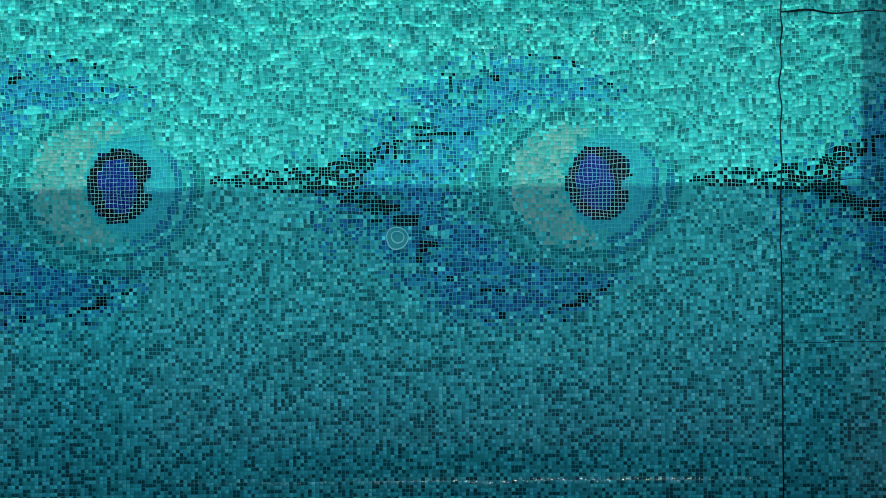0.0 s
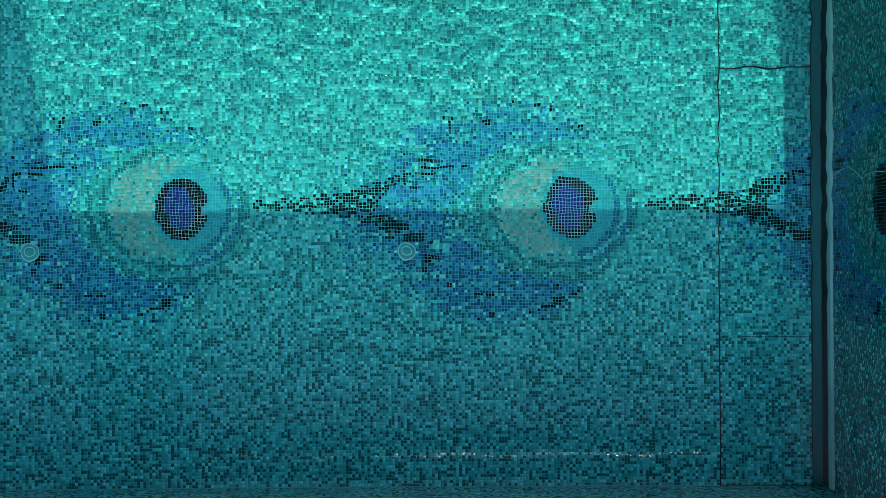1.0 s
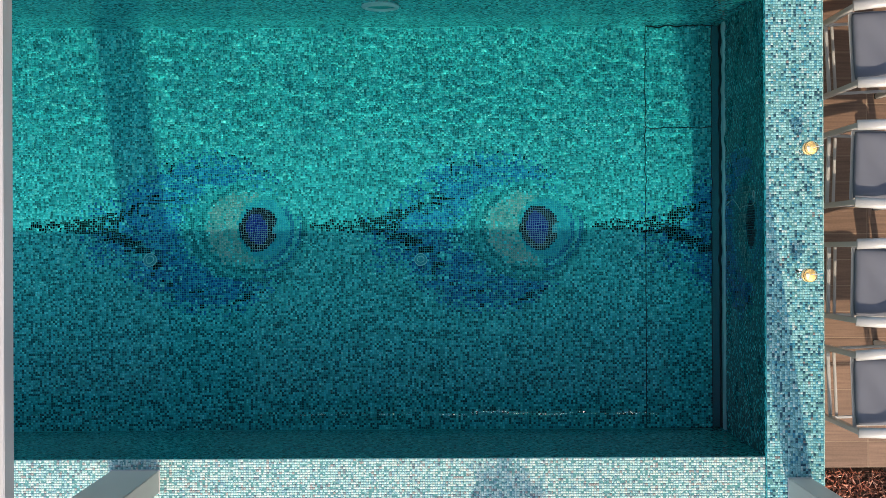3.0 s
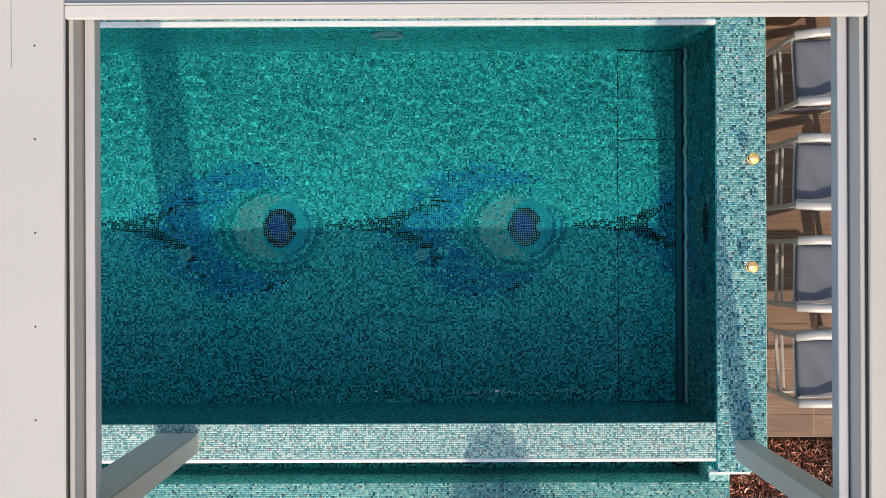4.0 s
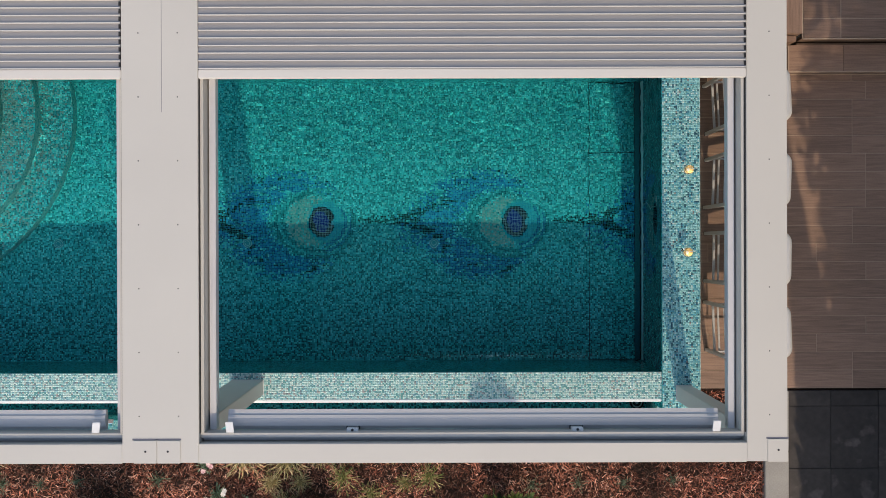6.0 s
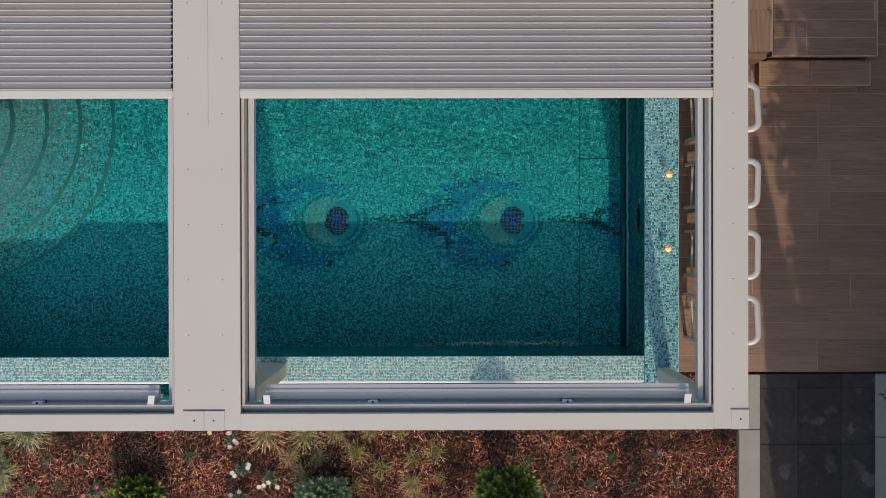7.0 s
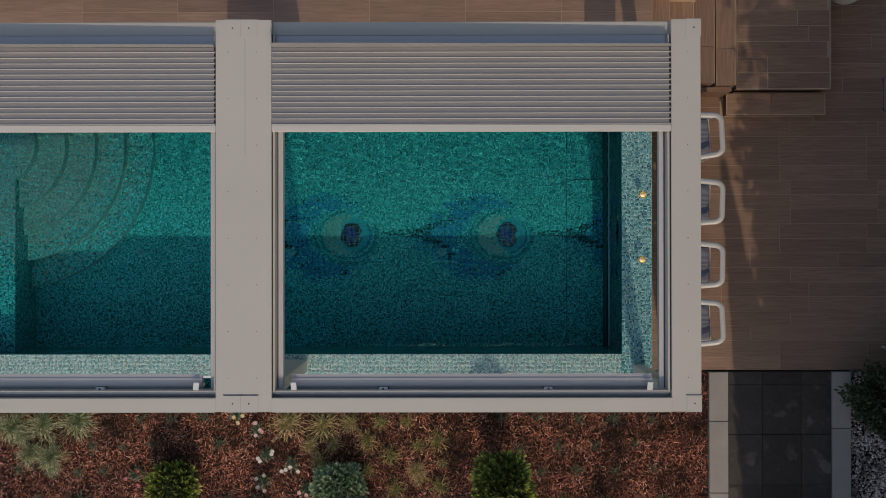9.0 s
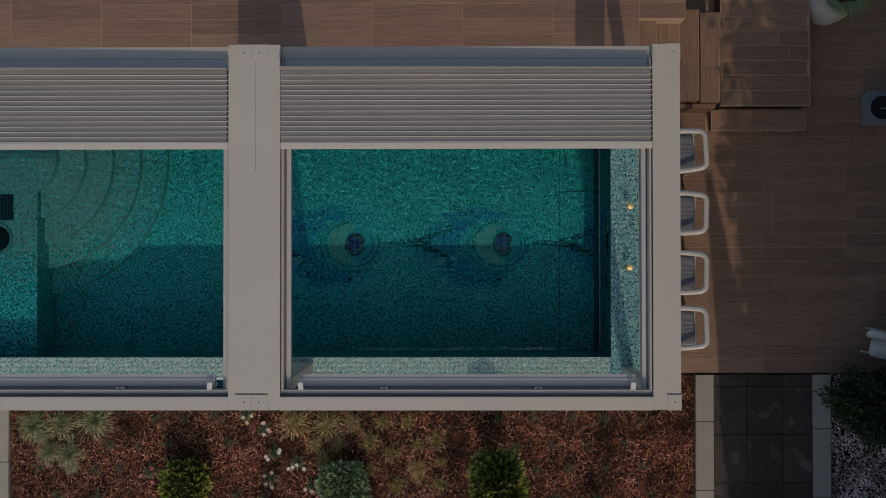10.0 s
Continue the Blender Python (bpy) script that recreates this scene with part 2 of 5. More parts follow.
def lathe(profile, sides=32):
    """A turned form about z, from (radius, height) pairs."""
    bm = bmesh.new()
    rings = [[bm.verts.new((r * math.cos(2 * math.pi * k / sides), r * math.sin(2 * math.pi * k / sides), z)) for k in range(sides)] for r, z in profile]
    for a, b in zip(rings, rings[1:]):
        for k in range(sides):
            bm.faces.new((a[k], a[(k + 1) % sides], b[(k + 1) % sides], b[k]))
    for ring, flip in ((rings[0], True), (rings[-1], False)):
        bm.faces.new(ring[::-1] if flip else ring)
    return bm


def sweep(points, rx, rz, sides=10, closed=False):
    """A flattened tube along points, rx wide across the way and rz high."""
    bm = bmesh.new()
    pts = [Vector(p) for p in points]
    rings = []
    for k, p in enumerate(pts):
        a = pts[k - 1] if k or closed else p
        b = pts[(k + 1) % len(pts)] if k < len(pts) - 1 or closed else p
        d = (b - a).normalized()
        side = d.cross(Vector((0, 0, 1)))
        side = side.normalized() if side.length > 1e-4 else Vector((1, 0, 0))
        up = side.cross(d).normalized()
        rings.append([bm.verts.new(p + side * rx * math.cos(2 * math.pi * j / sides) + up * rz * math.sin(2 * math.pi * j / sides)) for j in range(sides)])
    pairs = list(zip(rings, rings[1:])) + ([(rings[-1], rings[0])] if closed else [])
    for a, b in pairs:
        for j in range(sides):
            bm.faces.new((a[j], a[(j + 1) % sides], b[(j + 1) % sides], b[j]))
    if not closed:
        bm.faces.new(rings[0][::-1])
        bm.faces.new(rings[-1])
    bmesh.ops.recalc_face_normals(bm, faces=bm.faces)
    return bm


UNIT = np.array([[x, y, z] for z in (0, 1) for x, y in ((-0.5, -0.5), (0.5, -0.5), (0.5, 0.5), (-0.5, 0.5))])
SIDES = np.array([[4, 5, 6, 7], [0, 1, 5, 4], [1, 2, 6, 5], [2, 3, 7, 6], [3, 0, 4, 7]])


def many_boxes(name, verts, tones, mat):
    """One mesh of many open-bottomed boxes. verts: n x 8 x 3; tones: n x 3, stored face by face."""
    n = len(verts)
    me = bpy.data.meshes.new(name)
    faces = (SIDES[None] + 8 * np.arange(n)[:, None, None]).reshape(-1)
    me.vertices.add(8 * n)
    me.vertices.foreach_set("co", verts.reshape(-1).astype(np.float32))
    me.loops.add(20 * n)
    me.loops.foreach_set("vertex_index", faces.astype(np.int32))
    me.polygons.add(5 * n)
    me.polygons.foreach_set("loop_start", np.arange(0, 20 * n, 4, dtype=np.int32))
    col = me.attributes.new("tone", "FLOAT_COLOR", "FACE")
    rgba = np.ones((n, 5, 4), np.float32)
    rgba[:, :, :3] = tones[:, None, :]
    col.data.foreach_set("color", rgba.reshape(-1))
    me.update(calc_edges=True)
    me.validate()
    me.materials.append(mat)
    return new(name, me)


def many_leaves(name, centre, along, across, tones, mat, parent=None):
    """One mesh of many bent four-cornered leaves."""
    n = len(centre)
    nrm = np.cross(along, across)
    nrm /= np.linalg.norm(nrm, axis=1, keepdims=True) + 1e-9
    ln = np.linalg.norm(along, axis=1, keepdims=True)
    v = np.stack([centre - along, centre + across * 0.5 - nrm * ln * 0.1, centre + along, centre - across * 0.5 - nrm * ln * 0.1], 1)
    me = bpy.data.meshes.new(name)
    me.vertices.add(4 * n)
    me.vertices.foreach_set("co", v.reshape(-1).astype(np.float32))
    me.loops.add(4 * n)
    me.loops.foreach_set("vertex_index", np.arange(4 * n, dtype=np.int32))
    me.polygons.add(n)
    me.polygons.foreach_set("loop_start", np.arange(0, 4 * n, 4, dtype=np.int32))
    col = me.attributes.new("tone", "FLOAT_COLOR", "FACE")
    col.data.foreach_set("color", np.c_[tones, np.ones(n)].astype(np.float32).reshape(-1))
    me.update(calc_edges=True)
    me.materials.append(mat)
    ob = new(name, me)
    if parent is not None:
        ob.parent = parent
    return ob


rng = np.random.default_rng(7)

# ---------------------------------------------------------------- setting
X_W, X_E = -6.4, 2.30                # pool's inner walls
Y_S, Y_N = -1.28, 1.745
FLOOR, WATER = -1.47, -0.04
DECK, BED = -1.30, -1.36
P = 0.0166                            # mosaic pitch

# ---- ground and decks
def plain_structure(name, label, bm, mat, category):
    return tagged(mesh_object(name, bm, mat), label, category, kind="structure")


bm = bmesh.new()
gv = [[bm.verts.new((gx0, gy0, BED - 0.04)) for gx0 in (-1500, X_W - 0.1, 2.5, 1500)] for gy0 in (-1500, -1.5, 1.9, 1500)]
for j in range(3):
    for k in range(3):
        if (j, k) != (1, 1):
            bm.faces.new((gv[j][k], gv[j][k + 1], gv[j + 1][k + 1], gv[j + 1][k]))
plain_structure("ground", "dark bare garden soil reaching to the horizon", bm, M_soil, "ground")

# ---- pool shell: walls and floor slab with real thickness
plain_structure("pool_wall_north", "teal mosaic pool wall under the water", box(X_W - 0.25, X_E, Y_N, 2.0, -1.75, -0.006), M_poolwall, "pool wall")
plain_structure("pool_wall_south", "teal mosaic overflow wall of the pool", box(X_W - 0.25, X_E, -1.545, Y_S, -1.75, -0.036), M_poolwall, "pool wall")
plain_structure("pool_wall_west", "teal mosaic end wall of the pool", box(X_W - 0.25, X_W, Y_S, Y_N, -1.75, -0.006), M_poolwall, "pool wall")
plain_structure("pool_wall_east", "mosaic bar counter wall along the pool end", box(X_E, 2.667, -1.655, 2.0, -1.75, -0.006), M_poolwall, "pool wall")
plain_structure("counter_front", "pale mosaic front of the bar counter", box(2.667, 2.675, -1.655, 2.0, DECK, -0.004), M_palewall, "counter front")
plain_structure("pool_floor_slab", "teal grout bed under the pool mosaic", box(X_W, 2.235, Y_S, Y_N, -1.75, FLOOR - 0.001), M_grout, "pool floor")
plain_structure("cover_pit", "dark slot for the pool cover", box(2.235, X_E, Y_S, Y_N, -1.75, FLOOR - 0.16), M_rubber, "slot")

# ---- overflow basin south of the weir
plain_structure("basin_floor", "dark teal mosaic floor of the overflow channel", box(X_W, 2.31, -1.79, -1.545, -1.3, -0.95), M_poolwall, "overflow channel")
plain_structure("basin_wall", "pale mosaic outer wall of the overflow channel", box(X_W, 2.31, -2.02, -1.79, -1.45, -0.306), M_palewall, "overflow wall")
plain_structure("basin_end", "pale mosaic end wall of the overflow channel", box(2.31, 2.47, -2.02, -1.655, -1.45, -0.306), M_palewall, "overflow wall")

# ---- decks
plain_structure("upper_deck", "brown joint bed of the upper wood-look deck", box(-14, 2.69, 2.0, 14, -1.4, -0.0115), M_deckjoint, "deck")
plain_structure("upper_deck_landing", "brown joint bed of the upper deck landing", box(2.69, 3.3, 3.2, 14, -1.4, -0.0115), M_deckjoint, "deck")
plain_structure("lower_deck", "brown joint bed of the lower wood-look deck", box(2.675, 14, -1.62, 14, -1.5, DECK - 0.0035), M_deckjoint, "deck")


STEP_C, STEP_R, TREAD, RISE = (-5.68, 1.38), 1.85, 0.34, 0.194


def height(x, y):
    """The pool floor: level, with a fan of round steps in the corner and a raised seat at the far end."""
    r = np.hypot(x - STEP_C[0], y - STEP_C[1])
    k = np.clip(np.floor((STEP_R - r) / TREAD) + 1, 0, 5)
    return np.where(x < -5.44, FLOOR + 0.97, FLOOR + k * RISE)


# ---- pale bedding under the dark pupils
for px in (-1.173, 0.938):
    bm = bmesh.new()
    bmesh.ops.create_cone(bm, cap_ends=True, segments=24, radius1=1, radius2=1, depth=0.003, matrix=Matrix.Translation((px, 0.235, FLOOR - 0.0024)) @ Matrix.Diagonal((0.136, 0.160, 1, 1)))
    plain_structure("pupil_bed", "pale grout bed under the dark mosaic pupil", bm, M_pupilgrout, "grout")


# ---- the mosaic picture: two peacock eyes and the start of a third
# single dark dashes of the picture, as offsets from a pupil: middle x, middle y, width, height in chips
DASHES = ((-0.655, 0.455, 1, 3), (-0.69, 0.49, 1, 1), (-0.64, 0.49, 1, 1), (-0.46, 0.475, 3, 1), (-0.455, 0.455, 2, 1), (-0.30, 0.577, 1, 1), (-0.19, 0.557, 2, 1), (-0.105, 0.52, 1, 2), (0.055, 0.43, 2, 1), (-0.075, 0.42, 1, 1),
          (-0.907, 0.289, 1, 1), (-0.82, 0.255, 2, 1), (-0.77, 0.255, 3, 1), (-0.70, 0.222, 9, 1), (-0.79, 0.222, 2, 1), (-0.58, 0.222, 2, 1), (-0.78, 0.190, 5, 1), (-0.88, 0.185, 3, 1), (-0.905, 0.155, 1, 4), (-0.85, 0.10, 3, 1),
          (-0.95, -0.11, 8, 2), (-0.97, -0.092, 3, 2), (-0.86, -0.16, 7, 2), (-0.98, -0.16, 3, 1), (-0.76, -0.20, 1, 1), (-0.76, -0.26, 5, 2), (-0.78, -0.285, 2, 1), (-0.79, -0.33, 2, 2), (-0.725, -0.395, 1, 1), (-0.66, -0.425, 2, 2), (-0.51, -0.475, 3, 1), (-0.44, -0.475, 3, 1), (-0.43, -0.585, 2, 2), (-0.51, -0.60, 1, 1),
          (-0.13, -0.545, 5, 1), (-0.08, -0.515, 3, 3), (-0.18, -0.55, 1, 1), (-0.04, -0.49, 1, 1), (0.02, -0.48, 2, 1), (0.045, -0.465, 1, 1), (-0.225, -0.58, 1, 1), (-0.15, -0.60, 1, 1), (-0.07, -0.43, 1, 1))


def tones_for(x, y):
    n = len(x)
    r1, r2, r3, r4 = (rng.random(n) for _ in range(4))
    pick = np.array([c for _, c in TEAL])
    cut = np.cumsum([s for s, _ in TEAL])
    out = pick[np.minimum(np.searchsorted(cut, r1), 3)].copy()
    patch = np.array([noise.noise(Vector((a * 3.1, b * 3.1, 2.0))) for a, b in zip(x, y)])
    knots = np.array([noise.noise(Vector((a * 21.0, b * 21.0, 7.0))) for a, b in zip(x, y)])
    # chips paled from the overflow side to the far side, painting in sunlit tiles
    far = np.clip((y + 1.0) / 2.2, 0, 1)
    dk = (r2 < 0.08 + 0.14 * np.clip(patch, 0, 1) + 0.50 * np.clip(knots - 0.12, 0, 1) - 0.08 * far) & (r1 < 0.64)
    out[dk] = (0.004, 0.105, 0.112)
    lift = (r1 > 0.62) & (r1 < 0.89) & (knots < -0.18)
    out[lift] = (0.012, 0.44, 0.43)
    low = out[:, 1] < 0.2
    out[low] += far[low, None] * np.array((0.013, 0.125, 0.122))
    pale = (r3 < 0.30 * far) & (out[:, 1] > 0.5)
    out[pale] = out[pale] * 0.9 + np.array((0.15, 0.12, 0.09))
    # chips paled over the steps, standing in for less water tint there
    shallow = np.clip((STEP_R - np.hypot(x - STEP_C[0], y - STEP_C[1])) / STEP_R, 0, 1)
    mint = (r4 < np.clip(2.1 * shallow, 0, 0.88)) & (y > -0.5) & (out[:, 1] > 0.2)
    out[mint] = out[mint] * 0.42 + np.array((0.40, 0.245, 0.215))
    for cx in (-1.173, 0.938, 3.049):
        u, v = x - cx, y - 0.235
        near = (np.abs(u + 0.5) < 1.4) & (np.abs(v) < 0.8)
        if not near.any():
            continue
        which = np.minimum((r3 * 4).astype(int), 3)
        streak = np.array([noise.noise(Vector((a * 4.5, b * 26.0, 5.0))) if k else 0.0 for a, b, k in zip(x, y, near)])
        # blue wings above and below the eye, streaked along the rows
        outer = np.hypot((u + 0.38) / 0.68, v / np.where(v > 0, 0.53, 0.60))
        inner = np.hypot((u + 0.14) / 0.44, v / 0.34)
        wing = np.clip((1.13 - outer) * 4.2, 0, 1) * np.clip((inner - 0.90) * 4, 0, 1) * np.clip((0.22 - u) * 4, 0, 1)
        wing = wing * np.clip(1.03 + 1.5 * streak, 0, 0.95)
        spray = np.clip(1.15 - np.abs(u + 0.98) / 0.36, 0, 1) * np.clip(1.2 - np.abs(v + 0.05) / 0.26, 0, 1)
        w = near & (r2 < np.maximum(wing, spray * np.clip(0.95 + streak, 0, 1)))
        blues = np.where((v > 0)[:, None, None], np.array([(0.002, 0.23, 0.47), (0.006, 0.38, 0.62), (0.002, 0.13, 0.33), (0.005, 0.28, 0.52)]), np.array([(0.002, 0.20, 0.44), (0.006, 0.36, 0.58), (0.002, 0.075, 0.22), (0.003, 0.16, 0.38)]))
        out[w] = blues[np.arange(n), which][w]
        dash = w & (streak < -0.05) & (r4 < 0.42)
        out[dash] = (0.002, 0.085, 0.16)
        # a dim green field between the wings, and cyan streaks over the eye
        field = near & ~w & (outer < 0.98) & (u < -0.22) & (np.abs(v) < 0.32) & (r2 < 0.55)
        out[field] = np.array([(0.006, 0.26, 0.27), (0.010, 0.34, 0.36), (0.004, 0.17, 0.19), (0.008, 0.30, 0.33)])[which][field]
        # eye: rings, white, iris
        e = np.hypot((u + 0.04) / 0.345, v / 0.285)
        mints = np.array([(0.02, 0.48, 0.48), (0.012, 0.42, 0.45), (0.04, 0.55, 0.53), (0.008, 0.34, 0.38)])
        ring = near & (e < 1.02) & (r2 < np.clip((1.04 - e) * 5, 0, 1) * 0.85)
        out[ring] = mints[which][ring]
        halo = near & (np.abs(e - 1.225) < 0.05) & (r2 < 0.7)
        out[halo] = mints[which][halo]
        greens = np.array([(0.003, 0.19, 0.20), (0.003, 0.13, 0.16), (0.005, 0.28, 0.29), (0.003, 0.16, 0.19)])
        dim = near & (np.abs(e - 1.12) < 0.06) & (r2 < 0.85) & ((v < 0.12) | (u < -0.1))
        out[dim] = greens[which][dim]
        dim = near & (np.abs(e - 1.36) < 0.07) & (r2 < 0.7) & (v < 0.10) & (u < 0.22)
        out[dim] = greens[which][dim]
        deep = np.array([(0.003, 0.20, 0.36), (0.003, 0.13, 0.27), (0.004, 0.27, 0.42), (0.003, 0.17, 0.32)])
        for cut_, wide, top in ((0.98, 0.06, 0.16), (1.20, 0.045, 0.10)):
            arc = near & (np.abs(np.hypot((u + 0.02) / 0.278, v / 0.265) - cut_) < wide) & (u > 0.03) & (v < top) & (r2 < 0.95)
            out[arc] = deep[which][arc]
        grey = np.clip((1.08 - np.hypot((u + 0.12) / 0.285, v / 0.275)) * 4.5, 0, 1) * np.clip((np.hypot((u - 0.04) / 0.19, v / 0.235) - 0.97) * 9, 0, 1) * np.clip((0.12 - u) * 7, 0, 1)
        white = near & (r2 < 0.88 * grey)
        shade = np.array([(0.38, 0.46, 0.42), (0.24, 0.45, 0.41), (0.50, 0.48, 0.44), (0.13, 0.40, 0.38)])
        out[white] = shade[which][white]
        cy = near & (np.hypot((u - 0.04) / 0.19, v / 0.215) < 1 + 0.1 * (r2 - 0.5)) & ((u > -0.05) | (np.abs(v) < 0.19))
        out[cy] = np.array([(0.006, 0.40, 0.50), (0.005, 0.38, 0.49), (0.010, 0.43, 0.52), (0.006, 0.40, 0.50)])[which][cy]
        iris = near & (np.hypot(u / 0.145, v / 0.168) < 1 + 0.06 * (r4 - 0.5)) & ~(np.hypot((u - 0.150) / 0.052, (v + 0.008) / 0.036) < 1)
        out[iris] = (0.004, 0.004, 0.007)
        hem = iris & (np.hypot(u / 0.145, v / 0.168) > 0.90) & (r1 < 0.45)
        out[hem] = (0.006, 0.014, 0.08)
        blue = iris & (np.hypot((u + 0.012 + 0.10 * v) / 0.080, v / 0.122) < 1 + 0.05 * (r1 - 0.5))
        royal = np.array([(0.012, 0.024, 0.24), (0.010, 0.020, 0.20), (0.014, 0.032, 0.28), (0.010, 0.020, 0.20)])
        out[blue] = royal[which][blue]
        # dark spray: a trail that forks at the wing, and single dashes
        t = np.clip((u + 1.72) / 0.62, 0, 1)
        trail = near & (u > -1.72) & (u < -1.05) & (np.abs(v - 0.02) < 0.022 + 0.056 * t) & (r3 < 0.46 + 0.26 * t)
        f = np.clip((u + 1.14) / 0.22, 0, 1)
        up = near & (u > -1.14) & (u < -0.93) & (np.abs(v - 0.05 - 0.11 * f) < 0.06 * (1.2 - 0.8 * f)) & (r3 < 0.66)
        dn = near & (u > -1.15) & (u < -0.92) & (np.abs(v + 0.01 + 0.12 * f) < 0.055 * (1.25 - 0.75 * f)) & (r3 < 0.70)
        dark = trail | up | dn
        for du, dv, nu, nv in DASHES:
            dark |= near & (np.abs(u - du) < nu * P / 2) & (np.abs(v - dv) < nv * P / 2)
        out[dark] = (0.003, 0.003, 0.006)
    # last factor brightens the overflow side's colour to offset its shade
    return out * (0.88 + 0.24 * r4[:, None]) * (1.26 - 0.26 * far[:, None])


def grid_tiles(x0, x1, y0, y1):
    nx, ny = round((x1 - x0) / P), round((y1 - y0) / P)
    gx, gy = np.meshgrid(x0 + (np.arange(nx) + 0.5) * (x1 - x0) / nx, y0 + (np.arange(ny) + 0.5) * (y1 - y0) / ny)
    return gx.ravel(), gy.ravel()


def tile_verts(x, y, z, side=0.0144, thick=0.003):
    """Mosaic chips lying level, a little uneven in place, size and tilt."""
    n = len(x)
    s = side * (1 + rng.uniform(-0.05, 0.04, (n, 1, 1)))
    v = UNIT[None] * np.concatenate([s * np.ones((n, 1, 2)), np.full((n, 1, 1), thick)], 2)
    a = rng.normal(0, 0.02, n)
    c, w = np.cos(a)[:, None], np.sin(a)[:, None]
    vx, vy = v[:, :, 0] * c - v[:, :, 1] * w, v[:, :, 0] * w + v[:, :, 1] * c
    tx, ty = rng.normal(0, 0.02, (2, n, 1))
    vz = v[:, :, 2] + vx * tx + vy * ty + z[:, None] + rng.normal(0, 0.0003, (n, 1))
    return np.stack([vx + x[:, None] + rng.normal(0, 0.0003, (n, 1)), vy + y[:, None] + rng.normal(0, 0.0003, (n, 1)), vz], 2)


IRIS = (0.938, 0.235)
gx, gy = grid_tiles(X_W + 0.004, 2.232, Y_S + 0.004, Y_N - 0.004)
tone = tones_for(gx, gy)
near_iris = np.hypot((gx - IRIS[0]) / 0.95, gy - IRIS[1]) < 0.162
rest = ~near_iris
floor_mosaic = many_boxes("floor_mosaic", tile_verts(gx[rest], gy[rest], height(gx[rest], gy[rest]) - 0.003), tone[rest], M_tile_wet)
tagged(floor_mosaic, "turquoise glass mosaic pool floor with peacock eye pattern", "mosaic floor", kind="stuff")
floor_mosaic.cycles.is_caustics_receiver = True

# the mosaic climbs the end wall, with the third eye on it
wh, wy = grid_tiles(-1.29, -0.05, Y_S + 0.004, Y_N - 0.004)
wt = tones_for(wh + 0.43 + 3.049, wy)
# bright chips swapped for dark teal, painting this wall dimmer than it rendered
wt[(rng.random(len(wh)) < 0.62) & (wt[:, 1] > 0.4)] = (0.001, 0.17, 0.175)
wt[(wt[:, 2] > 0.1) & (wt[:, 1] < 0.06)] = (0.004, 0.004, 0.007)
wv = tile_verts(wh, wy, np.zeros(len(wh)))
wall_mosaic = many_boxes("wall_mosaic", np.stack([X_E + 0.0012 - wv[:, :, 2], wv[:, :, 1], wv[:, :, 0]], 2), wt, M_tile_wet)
tagged(wall_mosaic, "dark teal glass mosaic pool wall with an eye pattern", "mosaic wall", kind="stuff")
wall_mosaic.cycles.is_caustics_receiver = True

# cut joints of the cover pit's lid panels
lid = tagged(thing("pit_lid_joints", "thin dark joints of the mosaic lid over the cover pit", "joint"), kind="structure")
part("joint", box(1.734, 1.740, Y_S, Y_N, FLOOR - 0.002, FLOOR + 0.0015), M_rubber, lid)
part("joint", box(2.229, 2.235, Y_S, Y_N, FLOOR - 0.002, FLOOR + 0.0015), M_rubber, lid)
for jy, jw in ((0.976, 0.007), (0.236, 0.003), (-0.475, 0.003), (Y_N - 0.008, 0.008), (Y_S + 0.003, 0.006)):
    part("joint", box(1.740, 2.229, jy, jy + jw, FLOOR - 0.002, FLOOR + 0.0015), M_rubber, lid)

# round steps and seat under the mosaic
for k in range(5):
    rad = STEP_R - k * TREAD
    a0, a1 = math.asin((Y_N - STEP_C[1]) / rad), -math.acos((-5.44 - STEP_C[0]) / rad)
    ring = [(STEP_C[0] + rad * math.cos(a), STEP_C[1] + rad * math.sin(a)) for a in np.linspace(a0, a1, 40)] + [(-5.44, Y_N)]
    bm = bmesh.new()
    lo, hi = ([bm.verts.new((px, py, pz)) for px, py in ring] for pz in (-1.6 - 0.01 * k, FLOOR + (k + 1) * RISE - 0.002))
    bm.faces.new(hi)
    bm.faces.new(lo[::-1])
    for j in range(len(ring)):
        bm.faces.new((lo[j], hi[j], hi[(j + 1) % len(ring)], lo[(j + 1) % len(ring)]))
    bmesh.ops.recalc_face_normals(bm, faces=bm.faces)
    st = plain_structure("pool_step", "round mint mosaic step in the pool corner", bm, M_poolstep, "pool step")
    st.cycles.is_caustics_receiver = True
seat = plain_structure("pool_seat", "raised teal mosaic seat at the pool end", box(X_W + 0.002, -5.44, Y_S + 0.002, Y_N - 0.002, -1.66, FLOOR + 0.968), M_poolwall, "pool seat")
seat.cycles.is_caustics_receiver = True

# ---- pale mosaic on counter, weir and north edge
PALE = np.array([(0.23, 0.48, 0.45), (0.15, 0.40, 0.40), (0.38, 0.54, 0.49), (0.08, 0.31, 0.35), (0.025, 0.085, 0.11), (0.20, 0.19, 0.17), (0.04, 0.22, 0.28)])


def pale_field(name, x0, x1, y0, y1, z, share, label, lift=1.0, wash=0.0):
    x, y = grid_tiles(x0, x1, y0, y1)
    c = PALE[rng.choice(len(PALE), len(x), p=share)] * rng.uniform(0.88, 1.1, (len(x), 1)) * np.array(lift)
    c = c * (1 - wash) + 0.58 * wash
    ob = many_boxes(name, tile_verts(x, y, np.full(len(x), z - 0.003), 0.0158), c, M_tile)
    return tagged(ob, label, "mosaic", kind="stuff")


